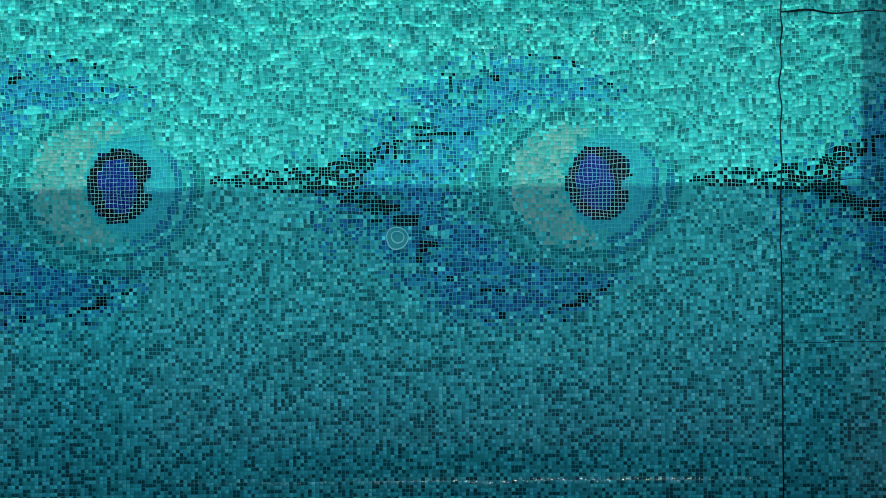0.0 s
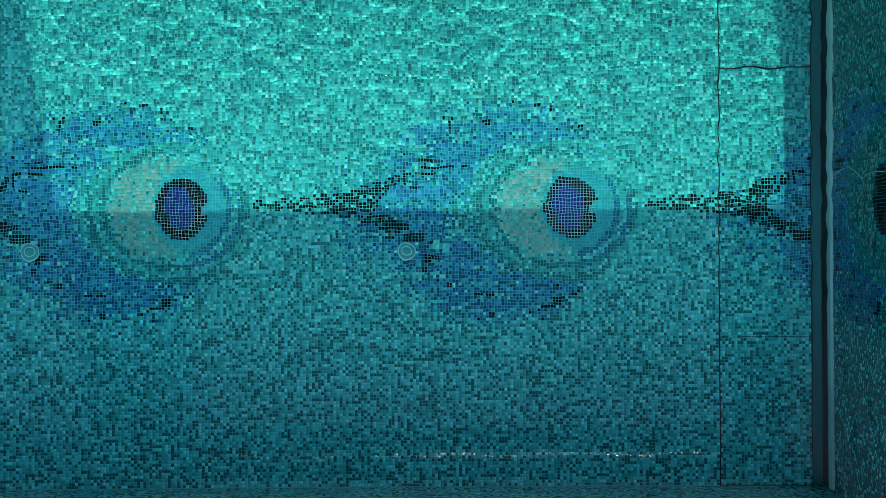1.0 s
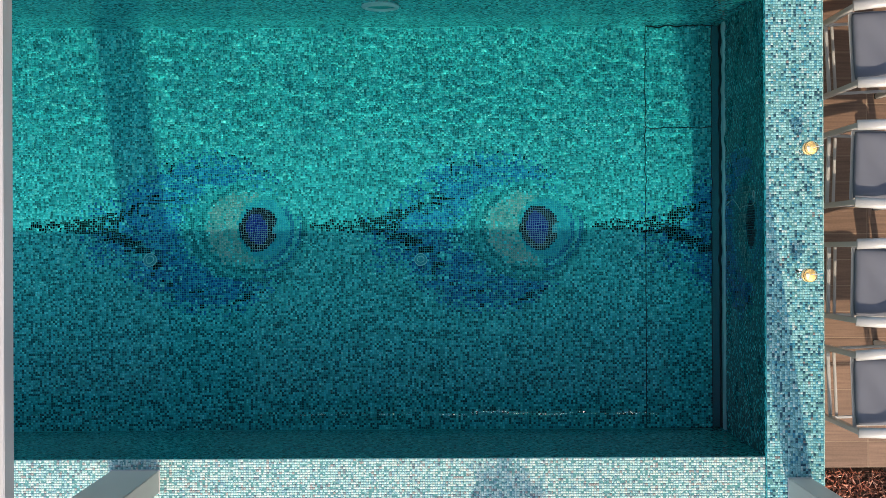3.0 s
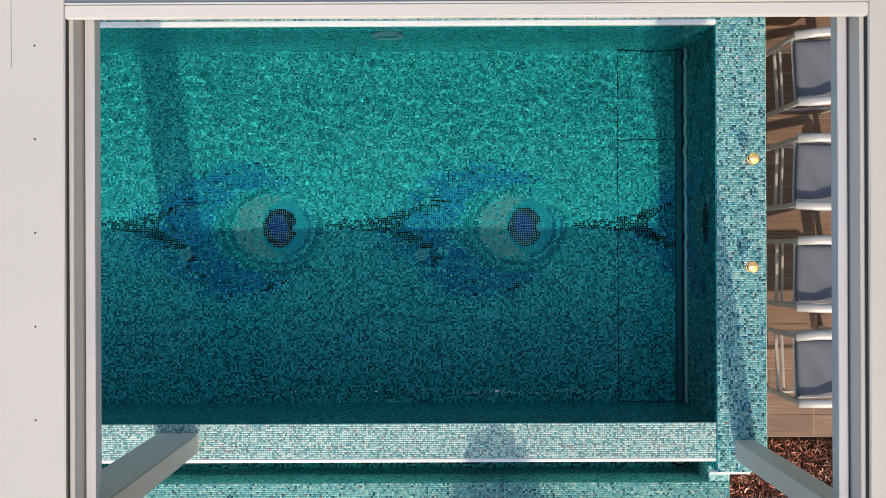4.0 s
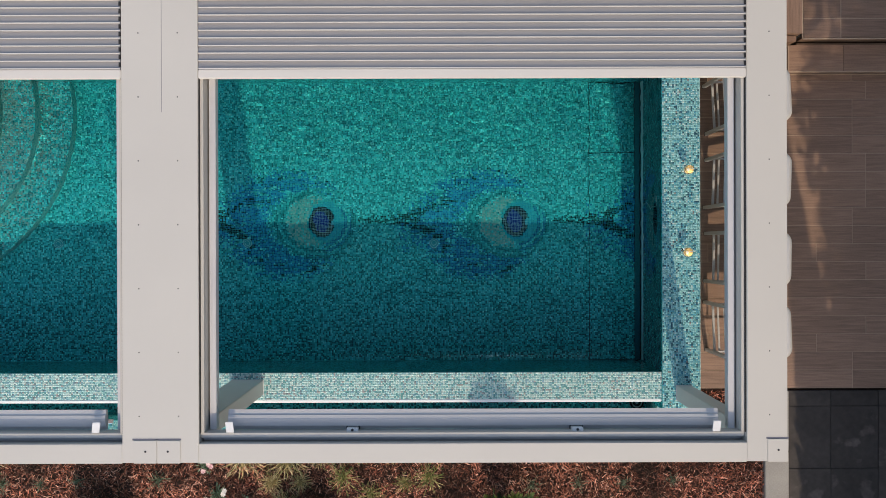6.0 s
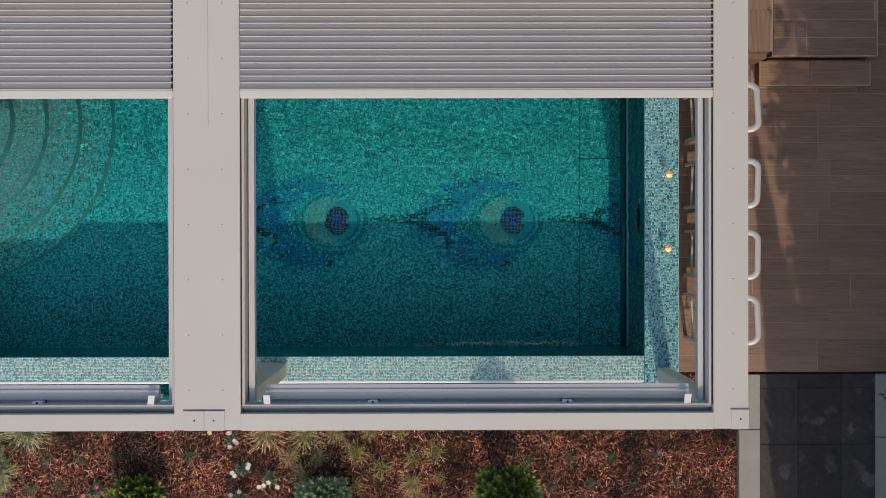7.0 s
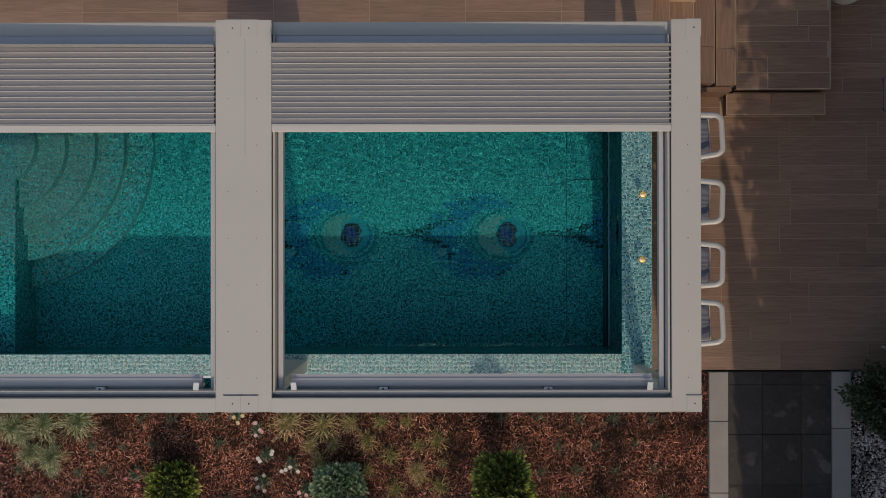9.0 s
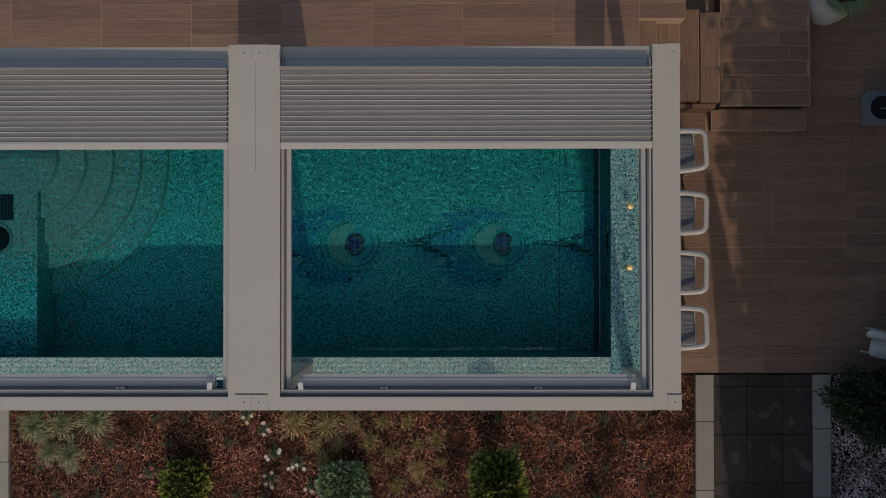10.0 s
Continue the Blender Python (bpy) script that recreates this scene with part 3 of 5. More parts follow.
pale_field("counter_mosaic", X_E + 0.002, 2.665, -1.652, 1.998, 0.0, [0.38, 0.26, 0.08, 0.09, 0.11, 0.01, 0.07], "pale mint glass mosaic top of the poolside bar counter", (1.28, 1.21, 1.30))
pale_field("weir_mosaic", X_W, X_E - 0.002, -1.545, Y_S - 0.001, -0.03, [0.30, 0.11, 0.36, 0.08, 0.04, 0.06, 0.05], "wet pale glass mosaic on the overflow edge", 1.3, 0.3)
pale_field("north_edge_mosaic", X_W, X_E - 0.002, Y_N + 0.028, 1.998, 0.0, [0.34, 0.17, 0.24, 0.09, 0.04, 0.07, 0.05], "pale glass mosaic along the pool's far edge")
pale_field("basin_mosaic", X_W, 2.46, -2.02, -1.792, -0.30, [0.30, 0.28, 0.10, 0.16, 0.08, 0.02, 0.06], "mint glass mosaic on the overflow channel's outer wall")
for nm, x0, x1, y0, y1, z in (("counter_bed", X_E, 2.667, -1.655, 2.0, -0.0013), ("weir_bed", X_W, X_E, -1.545, Y_S, -0.0313), ("north_edge_bed", X_W, X_E, Y_N, 2.0, -0.0013), ("basin_bed", X_W, 2.47, -2.02, -1.79, -0.3013)):
    plain_structure(nm, "pale grout bed under the mosaic", box(x0, x1, y0, y1, z - 0.003, z + 0.001), M_grout_pale, "grout")

# white strip paints the bright sheen of water spilling over the weir
plain_structure("weir_trim", "white strip painting the water sheen on the weir edge", box(X_W, X_E - 0.002, -1.576, -1.5455, -0.09, -0.027, 0.006), material("wet_white_trim", (0.80, 0.84, 0.82), 0.12, 0, 0.06), "trim")

plain_structure("counter_end_trim", "glossy white wet lip at the counter end", box(X_E - 0.06, 2.55, -1.668, -1.645, -0.10, 0.003, 0.006), bpy.data.materials["wet_white_trim"], "trim")
plain_structure("north_trim", "glossy white wet edge trim along the pool", box(X_W, X_E - 0.002, Y_N - 0.012, Y_N + 0.026, -0.06, 0.004, 0.004), bpy.data.materials["wet_white_trim"], "trim")

# ---- water: a rippled sheet that refracts
def ripples(x, y):
    h = np.zeros_like(x)
    g = np.random.default_rng(3)
    for k in range(46):
        lam = 0.06 * (0.15 / 0.06) ** g.random()
        ang = g.normal(1.55, 0.55) if k % 4 else g.uniform(0, 6.28)
        h += RIPPLE * lam ** 1.25 * np.sin(6.2832 / lam * (x * np.cos(ang) + y * np.sin(ang)) + g.uniform(0, 6.28))
    k = np.clip((y + 0.75) / 1.1, 0, 1)
    h = h * (0.05 + 1.10 * k * k * (3 - 2 * k))
    for k in range(9):
        lam, ang = 0.16 + 0.03 * k, g.uniform(-0.5, 3.6)
        h += 0.00005 * np.sin(6.2832 / lam * (x * np.cos(ang) + y * np.sin(ang)) + g.uniform(0, 6.28))
    return h


RIPPLE = 0.00074
nx, ny = 1088, 379
wx, wy = np.meshgrid(np.linspace(X_W, X_E, nx), np.linspace(Y_S, Y_N, ny))
wv = np.stack([wx, wy, WATER + ripples(wx, wy)], 2).reshape(-1, 3)
q = (np.arange(ny - 1)[:, None] * nx + np.arange(nx - 1)[None]).ravel()
me = bpy.data.meshes.new("pool_water")
me.from_pydata(wv.tolist(), [], np.stack([q, q + 1, q + nx + 1, q + nx], 1).tolist())
me.materials.append(M_water)
water = tagged(new("pool_water", me), "clear gently rippled turquoise pool water", "water", kind="structure")
smooth(water)
water.cycles.is_caustics_caster = True

# channel water in the overflow basin
bm = bmesh.new()
bmesh.ops.create_grid(bm, x_segments=60, y_segments=3, size=0.5, matrix=Matrix.Translation(((X_W + 2.31) / 2, -1.667, -0.62)) @ Matrix.Diagonal((2.31 - X_W, 0.245, 1, 1)))
chan = plain_structure("channel_water", "still dark water in the overflow channel", bm, M_water, "water")
chan.visible_shadow = False

# ---------------------------------------------------------------- pergola
ROOF, UNDER = 2.80, 2.55
SCREW_Y = (1.952, 1.495, 1.038, 0.581, 0.124, -0.333, -0.79, -1.247)


def beam(name, x0, x1, y0, y1, label, screws=()):
    ob = tagged(thing(name, label, "beam"), kind="structure")
    body = part("profile", box(x0, x1, y0, y1, UNDER, ROOF, 0.004), M_white, ob)
    for sx, sy in screws:
        sc = part("screw", lathe([(0.0001, ROOF - 0.002), (0.005, ROOF - 0.001), (0.005, ROOF + 0.0015), (0.0025, ROOF + 0.002)], 8), M_dark, body)
        sc.location = (sx, sy, 0)
    return ob


LB = "off-white powder-coated aluminium pergola beam with dark screws"
beam("beam_east", 2.316, 2.605, -1.58, 2.27, LB, [(2.477, y) for y in SCREW_Y])
beam("beam_middle", -2.155, -1.607, -1.58, 2.27, LB, [(x, y) for y in SCREW_Y for x in (-2.033, -1.752)])
part("seam", box(-1.8675, -1.8645, 0.93, 2.095, ROOF - 0.001, ROOF + 0.0006), M_inner, bpy.data.objects["beam_middle"])
beam("beam_west", -6.35, -6.05, -1.58, 2.27, LB, [(-6.2, y) for y in SCREW_Y])
for tag, a, b in (("east", -1.607, 2.316), ("west", -6.05, -2.155)):
    beam("beam_south_" + tag, a, b, -1.585, -1.443, "off-white aluminium pergola front beam")
    rear_beam = tagged(thing("beam_north_" + tag, "off-white aluminium pergola rear beam", "beam"), kind="structure")
    # top set 10 cm low so the added plate's shadow spans it
    part("profile", box(a, b, 2.135, 2.27, UNDER, ROOF - 0.10, 0.004), M_white, rear_beam)

# joint plates at the beam ends, proud of the beams
for px_, w_, screws in ((-2.075, 0.168, (-1.988,)), (-1.904, 0.166, (-1.828,)), (2.460, 0.148, (2.538,)), (-6.352, 0.176, (-6.28,))):
    for y0_, y1_ in ((-1.583, -1.418), (2.098, 2.273)):
        pl = thing("joint_plate", "off-white screwed joint plate on a pergola corner", "plate", (px_, y0_, ROOF))
        lid_ = part("cover", box(0, w_, 0, y1_ - y0_, 0, 0.008, 0.003), M_white, pl)
        if y0_ < 0:
            # flat dark strip painting the shadow line above the plate
            part("groove", box(-0.008, w_ + 0.004, y1_ - y0_, y1_ - y0_ + 0.012, 0, 0.0015), M_inner, pl, "dark strip painting the shaded groove above the plate")
        for sx in screws:
            sc = part("screw", lathe([(0.0001, 0.006), (0.008, 0.007), (0.008, 0.010), (0.004, 0.011)], 10), M_dark, lid_)
            sc.location = (sx - px_, 0.085 if y0_ < 0 else 0.088, 0)

# posts
POSTS = [(-1.943, -1.497, -0.03), (2.435, -1.56, 0.0), (-1.943, 2.105, -0.02), (2.435, 2.105, -0.02), (-6.3, -1.497, -0.03), (-6.3, 2.105, -0.02)]
for x_, y_, z_ in POSTS:
    wide = 0.311 if (x_, y_) in ((-1.943, -1.497), (-1.943, 2.105)) else 0.152
    po = thing("post", "off-white square aluminium pergola post on the pool edge", "post", (x_, y_, z_), group="pergola posts")
    part("shaft", box(0, wide, 0, 0.148, 0.012, UNDER - z_, 0.006), M_white, po)
    part("foot_plate", box(-0.004, wide + 0.004, -0.004, 0.152, 0, 0.012, 0.003), M_steelgrey, po)


def strip(name, x0, x1, y0, y1, z0, z1, mat, parent, bevel=0.003):
    return part(name, box(x0, x1, y0, y1, z0, z1, bevel), mat, parent)


def crimped(x0, x1, half):
    """A thin metal strip along x with a fine crimp that spreads its glint."""
    bm = bmesh.new()
    n = int((x1 - x0) / 0.009)
    rows = []
    for k in range(n + 1):
        x = x0 + (x1 - x0) * k / n
        y = 0.0019 * math.sin(x * 2 * math.pi / 0.072)
        rows.append([bm.verts.new((x, y + dy, dz)) for dy, dz in ((-0.0015, -half), (-0.0015, half), (0.0015, half), (0.0015, -half))])
    for p, q in zip(rows, rows[1:]):
        for j in range(4):
            bm.faces.new((p[j], q[j], q[(j + 1) % 4], p[(j + 1) % 4]))
    bm.faces.new(rows[0])
    bm.faces.new(rows[-1][::-1])
    bmesh.ops.recalc_face_normals(bm, faces=bm.faces)
    return bm


# inner gutter frames under the beams
for xa, xb in ((-1.607, 2.316), (-6.05, -2.155)):
    gt = thing("gutter_frame", "grey stepped aluminium gutter inside the pergola frame", "gutter")
    for s, x0 in ((1, xa), (-1, xb)):
        a, b = sorted((x0, x0 + s * 0.028))
        # black strip painting the dark gap between beam and rail
        strip("gasket", *sorted((x0 + s * 0.001, x0 + s * 0.007)), -1.374, 2.13, 2.757, 2.778, M_rubber, gt, 0.0)
        strip("rail", a, b, -1.374, 2.13, 2.535, 2.755, M_white, gt)
        a, b = sorted((x0 + s * 0.028, x0 + s * 0.040))
        strip("channel", a, b, -1.374, 2.13, 2.53, 2.56, M_inner, gt)
        a, b = sorted((x0 + s * 0.040, x0 + s * 0.088))
        strip("lip", a, b, -1.374, 2.13, 2.53, 2.625, M_steelgrey, gt)
    strip("rail", xa + 0.002, xb - 0.002, -1.410, -1.375, 2.60, 2.745, M_white, gt)
    strip("step", xa + 0.002, xb - 0.002, -1.442, -1.411, 2.60, 2.675, M_steelgrey, gt)
    strip("channel", xa + 0.030, xb - 0.030, 2.012, 2.1345, 2.60, 2.697, M_steelgrey, gt)

    # retracted louvres, stacked against the rear beam
    rf = thing("louvre_roof", "stack of retracted grey aluminium louvres", "louvre roof")
    n_l = 14
    for k in range(n_l):
        y0 = 1.238 + k * 0.0545
        bm = bmesh.new()
        prof = [(0.0, -0.14), (0.0, 0.010), (0.0055, 0.010), (0.007, 0.0085), (0.028, 0.001), (0.0542, -0.004), (0.0542, -0.14)]
        v0 = [bm.verts.new((xa + 0.004, y0 + py, 2.79 + pz)) for py, pz in prof]
        v1 = [bm.verts.new((xb - 0.004, y0 + py, 2.79 + pz + (0.0))) for py, pz in prof]
        for j in range(len(prof)):
            bm.faces.new((v0[j], v0[(j + 1) % len(prof)], v1[(j + 1) % len(prof)], v1[j]))
        bm.faces.new(v0)
        bm.faces.new(v1[::-1])
        bmesh.ops.recalc_face_normals(bm, faces=bm.faces)
        blade_part = part("louvre", bm, M_louvre, rf)
        part("end_cap", box(xb - 0.016, xb - 0.003, y0 + 0.016, y0 + 0.046, 2.785, 2.803), M_rubber, blade_part, "black louvre end cap")
        # lip coloured paler than its louvre, painting the ridge highlight
        part("lip", box(xa + 0.004, xb - 0.004, y0 - 0.0005, y0 + 0.006, 2.796, 2.805), M_lead, blade_part, "louvre lip painted pale as a lit ridge")
    bm = bmesh.new()
    # plate added above the louvres to throw a wedge of shade behind them
    rear = [[bm.verts.new((x, yy, z)) for x, z in ((xa + 0.01, 2.66), (xb - 0.01, 2.66), (xb - 0.01, 2.905), (xa + 0.01, 2.975))] for yy in (2.004, 2.010)]
    bm.faces.new(rear[0])
    bm.faces.new(rear[1][::-1])
    for k in range(4):
        bm.faces.new((rear[0][k], rear[1][k], rear[1][(k + 1) % 4], rear[0][(k + 1) % 4]))
    bmesh.ops.recalc_face_normals(bm, faces=bm.faces)
    part("rear_louvre", bm, M_louvre, rf, "added upright plate that shades the rear beam")
    front = box(xa + 0.002, xb - 0.002, 1.168, 1.237, 2.765, 2.80, 0.006)
    lead = part("front_louvre", front, M_lead, rf, "off-white leading louvre")
    # added lip, tilted to mirror the sun as a bright line in the water
    lip_bm = crimped(xa + 0.05, xb - 0.05, 0.017)
    bmesh.ops.transform(lip_bm, matrix=pose(0, 1.192, 2.744, 19.0, 0, 0), verts=lip_bm.verts)
    part("drip_lip", lip_bm, M_rail, lead, "added metal lip that throws a glint onto the water")

    # fixed front blade, a shallow trough with end strips and brackets
    ax, bx = xa + 0.179, xb - 0.168
    bl = thing("front_blade", "fixed grey trough-shaped front louvre with white ends", "louvre")
    prof = [(-1.224, 2.632), (-1.262, 2.640), (-1.264, 2.650), (-1.292, 2.658), (-1.345, 2.646), (-1.350, 2.606), (-1.374, 2.604), (-1.374, 2.595), (-1.30, 2.585), (-1.228, 2.60)]
    bm = bmesh.new()
    v0 = [bm.verts.new((ax, py, pz)) for py, pz in prof]
    v1 = [bm.verts.new((bx, py, pz)) for py, pz in prof]
    for j in range(len(prof)):
        bm.faces.new((v0[j], v0[(j + 1) % len(prof)], v1[(j + 1) % len(prof)], v1[j]))
    bm.faces.new(v0)
    bm.faces.new(v1[::-1])
    bmesh.ops.recalc_face_normals(bm, faces=bm.faces)
    # made-up rail on hangers, there to reflect a sun glint off the pool
    lip_bm = crimped(ax + 0.03, bx - 0.05, 0.022)
    bmesh.ops.transform(lip_bm, matrix=pose(0, -1.362, 2.312, 29.4, 0, 0), verts=lip_bm.verts)
    part("drip_rail", lip_bm, M_rail, bl, "added metal rail that throws a glint onto the water")
    for hx in (ax + 0.3, (ax + bx) / 2, bx - 0.4):
        part("hanger", box(hx - 0.006, hx + 0.006, -1.366, -1.358, 2.34, 2.62), M_alu, bl)
    part("blade", bm, material("blade_grey", (0.54, 0.53, 0.52), 0.4, 0.05, 0.05, 2.0, 300, 0.03), bl)
    for ex, lean in ((ax + 0.008, 0.008), (bx - 0.068, -0.008)):
        end = box(ex, ex + 0.055, -1.372, -1.296, 2.742, 2.756, 0.002)
        for v_ in end.verts:
            v_.co.x += lean * (v_.co.y + 1.376) / -0.076
        part("end_strip", end, M_whiteplastic, bl, "white end strip")
    for fx in (0.280, 0.700):
        cx = xa + fx * 3.89
        bmk = box(cx - 0.042, cx + 0.042, -1.398, -1.352, 2.615, 2.70, 0.004)
        bk = part("bracket", bmk, M_whiteplastic, bl)
        part("bracket_base", box(cx - 0.05, cx + 0.05, -1.400, -1.342, 2.613, 2.622, 0.002), M_dark, bk)
        bt = part("bolt", lathe([(0.0001, 2.698), (0.010, 2.699), (0.010, 2.704)], 8), M_dark, bk)
        bt.location = (cx, -1.365, 0)

# ---------------------------------------------------------------- pool fittings
for dx, dy in ((0.044, -0.002), (-1.985, 0.004), (-4.03, 0.0)):
    dr = thing("floor_inlet", "round clear ringed inlet cap on the pool floor", "inlet cap", (dx, dy, FLOOR), group="floor inlets")
    cap = smooth(part("cap", lathe([(0.05, 0.0), (0.05, 0.008), (0.043, 0.014), (0.038, 0.010), (0.026, 0.010), (0.024, 0.018), (0.010, 0.020), (0.009, 0.016), (0.0001, 0.016)], 28), material("inlet_plastic", (0.02, 0.40, 0.44), 0.3, 0, 0.05), dr))
    for r_ in (0.047, 0.026):
        part("rim", sweep([(r_ * math.cos(a), r_ * math.sin(a), 0.016) for a in np.linspace(0, 2 * math.pi, 29)[:-1]], 0.0028, 0.003, 6, True), material("inlet_rim", (0.45, 0.80, 0.80), 0.3, 0, 0.05), cap, "pale raised ring")

spa = thing("seat_inlet", "round dark inlet with a pale ring on the pool seat", "inlet", (-5.98, 0.305, FLOOR + 0.97))
part("rim", sweep([(0.20 * math.cos(a), 0.21 * math.sin(a), 0.008) for a in np.linspace(0, 2 * math.pi, 41)[:-1]], 0.012, 0.012, 8, True), material("inlet_ring_teal", (0.12, 0.42, 0.42), 0.3, 0, 0.05), spa)
part("core", lathe([(0.17, 0.0), (0.17, 0.006), (0.0001, 0.004)], 32), M_rubber, spa)
grate = thing("seat_grate", "square dark grate set into the pool seat", "grate", (-5.95, 0.73, FLOOR + 0.97))
part("frame", box(-0.19, 0.19, -0.18, 0.18, -0.002, 0.006, 0.002), material("grate_teal", (0.01, 0.09, 0.11), 0.5), grate)
for k in range(9):
    part("slat", box(-0.17 + k * 0.04, -0.15 + k * 0.04, -0.165, 0.165, 0.006, 0.012), M_rubber, grate)

noz = thing("small_nozzle", "small pale nozzle ring on the mosaic pool wall", "nozzle", (X_E, 0.435, -0.327))
part("rim", sweep([(-0.006, 0.024 * math.cos(a), 0.024 * math.sin(a)) for a in np.linspace(0, 2 * math.pi, 21)[:-1]], 0.004, 0.005, 6, True), M_whiteplastic, noz)
bm = bmesh.new()
add_rod(bm, (-0.005, 0, 0), (0.001, 0, 0), 0.021, None, 20)
part("plate", bm, M_poolwall, noz)
wire = mesh_object("cable", sweep([(X_E - 0.006, y_, z_) for y_, z_ in ((0.385, -1.25), (0.412, -1.10), (0.420, -0.99), (0.385, -0.86), (0.345, -0.745), (0.358, -0.66), (0.366, -0.53), (0.357, -0.40), (0.365, -0.33), (0.39, -0.285), (0.43, -0.285))], 0.0022, 0.0022, 6), M_whiteplastic)
tagged(wire, "thin pale cable hanging loose on the pool wall", "cable")

lamp = thing("wall_inlet", "round white nozzle ring on the pool wall", "nozzle", (-0.205, Y_N, -0.50))
part("rim", sweep([(0.115 * math.cos(a), -0.012, 0.115 * math.sin(a)) for a in np.linspace(0, 2 * math.pi, 33)[:-1]], 0.016, 0.016, 8, True), M_whiteplastic, lamp)
bm = bmesh.new()
add_rod(bm, (0, -0.01, 0), (0, 0, 0), 0.105, None, 28)
part("plate", bm, M_grout, lamp)

drain = thing("channel_drain", "round dark ringed drain in the overflow channel", "drain", (2.20, -1.70, -0.95))
part("body", lathe([(0.075, 0.0), (0.075, 0.05), (0.06, 0.062), (0.055, 0.05), (0.0001, 0.05)], 28), M_dark, drain)
part("rim", sweep([(0.05 * math.cos(a), 0.05 * math.sin(a), 0.058) for a in np.linspace(0, 2 * math.pi, 25)[:-1]], 0.007, 0.006, 6, True), M_steelgrey, drain, "grey ring")
part("cap", lathe([(0.016, 0.05), (0.016, 0.066), (0.0001, 0.068)], 16), M_steelgrey, drain)

cover = thing("cover_bar", "slim pale aluminium end bar of the pool cover", "cover bar", (X_E - 0.012, 0, FLOOR))
part("bar", box(-0.006, 0.011, Y_S + 0.01, Y_N - 0.01, 0.125, 0.19, 0.003), M_whiteplastic, cover)
part("gasket", box(0.001, 0.0105, Y_S + 0.01, Y_N - 0.01, -0.16, 0.123, 0.002), M_rubber, cover)
part("lid", box(-0.050, 0.000, Y_S + 0.01, Y_N - 0.01, -0.05, -0.004, 0.003), material("slot_teal", (0.02, 0.19, 0.21), 0.4, spec=0.1), cover)

# ---------------------------------------------------------------- drinks on the counter
for gx_, gy_ in ((2.525, 0.70), (2.515, -0.10)):
    wg = thing("wine_glass", "stemmed wine glass with an orange drink", "glass", (gx_, gy_, 0.0), group="drinks on the counter")
    bowl = [(0.036, 0.0), (0.036, 0.003), (0.006, 0.008), (0.0045, 0.02), (0.0045, 0.085), (0.012, 0.096), (0.036, 0.125), (0.046, 0.155), (0.043, 0.19), (0.037, 0.222), (0.0355, 0.222), (0.0415, 0.19), (0.0443, 0.155), (0.0345, 0.127), (0.0105, 0.099), (0.0001, 0.097)]
    bowl_part = smooth(part("bowl", lathe(bowl, 28), M_glass, wg))
    smooth(part("drink", lathe([(0.0001, 0.0985), (0.010, 0.100), (0.034, 0.128), (0.0436, 0.155), (0.0435, 0.168), (0.0001, 0.168)], 28), M_drink, bowl_part, "orange drink"))
    bowl_part.visible_shadow = False
    st = bmesh.new()
    add_rod(st, (0.0, 0.0, 0.12), (0.055, 0.012, 0.26), 0.003)
    part("straw", st, M_whiteplastic, wg, "pale straw")
    part("ice_cube", box(-0.022, 0.004, -0.014, 0.012, 0.158, 0.176, 0.004), material("pale_ice", (0.92, 0.86, 0.72), 0.2, 0, 0.05, 40, 200), bowl_part, "pale ice cube")

# ---------------------------------------------------------------- bar stools
def cushion(z):
    """A soft pad with rounded edges, a sagging middle and gathers fanning from its back seam."""
    bm = bmesh.new()
    nx, ny = 26, 44
    sheets = []
    for up in (1, 0):
        rows = []
        for i in range(nx + 1):
            u = -1 + 2 * i / nx
            line = []
            for j in range(ny + 1):
                v = -1 + 2 * j / ny
                edge = (1 - abs(u) ** 7) * (1 - abs(v) ** 7)
                back = max(0.0, (u - 0.1) / 0.9)
                fold = math.sin(v * 19 + 1.6 * math.sin(v * 5) + u * 3.0 * v) * 0.0065 * back ** 0.8
                fold += 0.004 * math.sin(u * 6 + v * 4.2) * (1 - back)
                hz = z + 0.026 + (0.048 * edge ** 0.45 + fold * edge ** 0.5 - 0.010 * (1 - u * u) * (1 - v * v) if up else -0.024 * edge ** 0.45)
                line.append(bm.verts.new((0.23 + 0.23 * u * (1 - 0.035 * abs(v) ** 6), 0.235 * v * (1 - 0.035 * abs(u) ** 6), hz)))
            rows.append(line)
        sheets.append(rows)
    for rows in sheets:
        for i in range(nx):
            for j in range(ny):
                bm.faces.new((rows[i][j], rows[i + 1][j], rows[i + 1][j + 1], rows[i][j + 1]))
    bmesh.ops.remove_doubles(bm, verts=bm.verts, dist=0.0006)
    bmesh.ops.recalc_face_normals(bm, faces=bm.faces)
    return bm


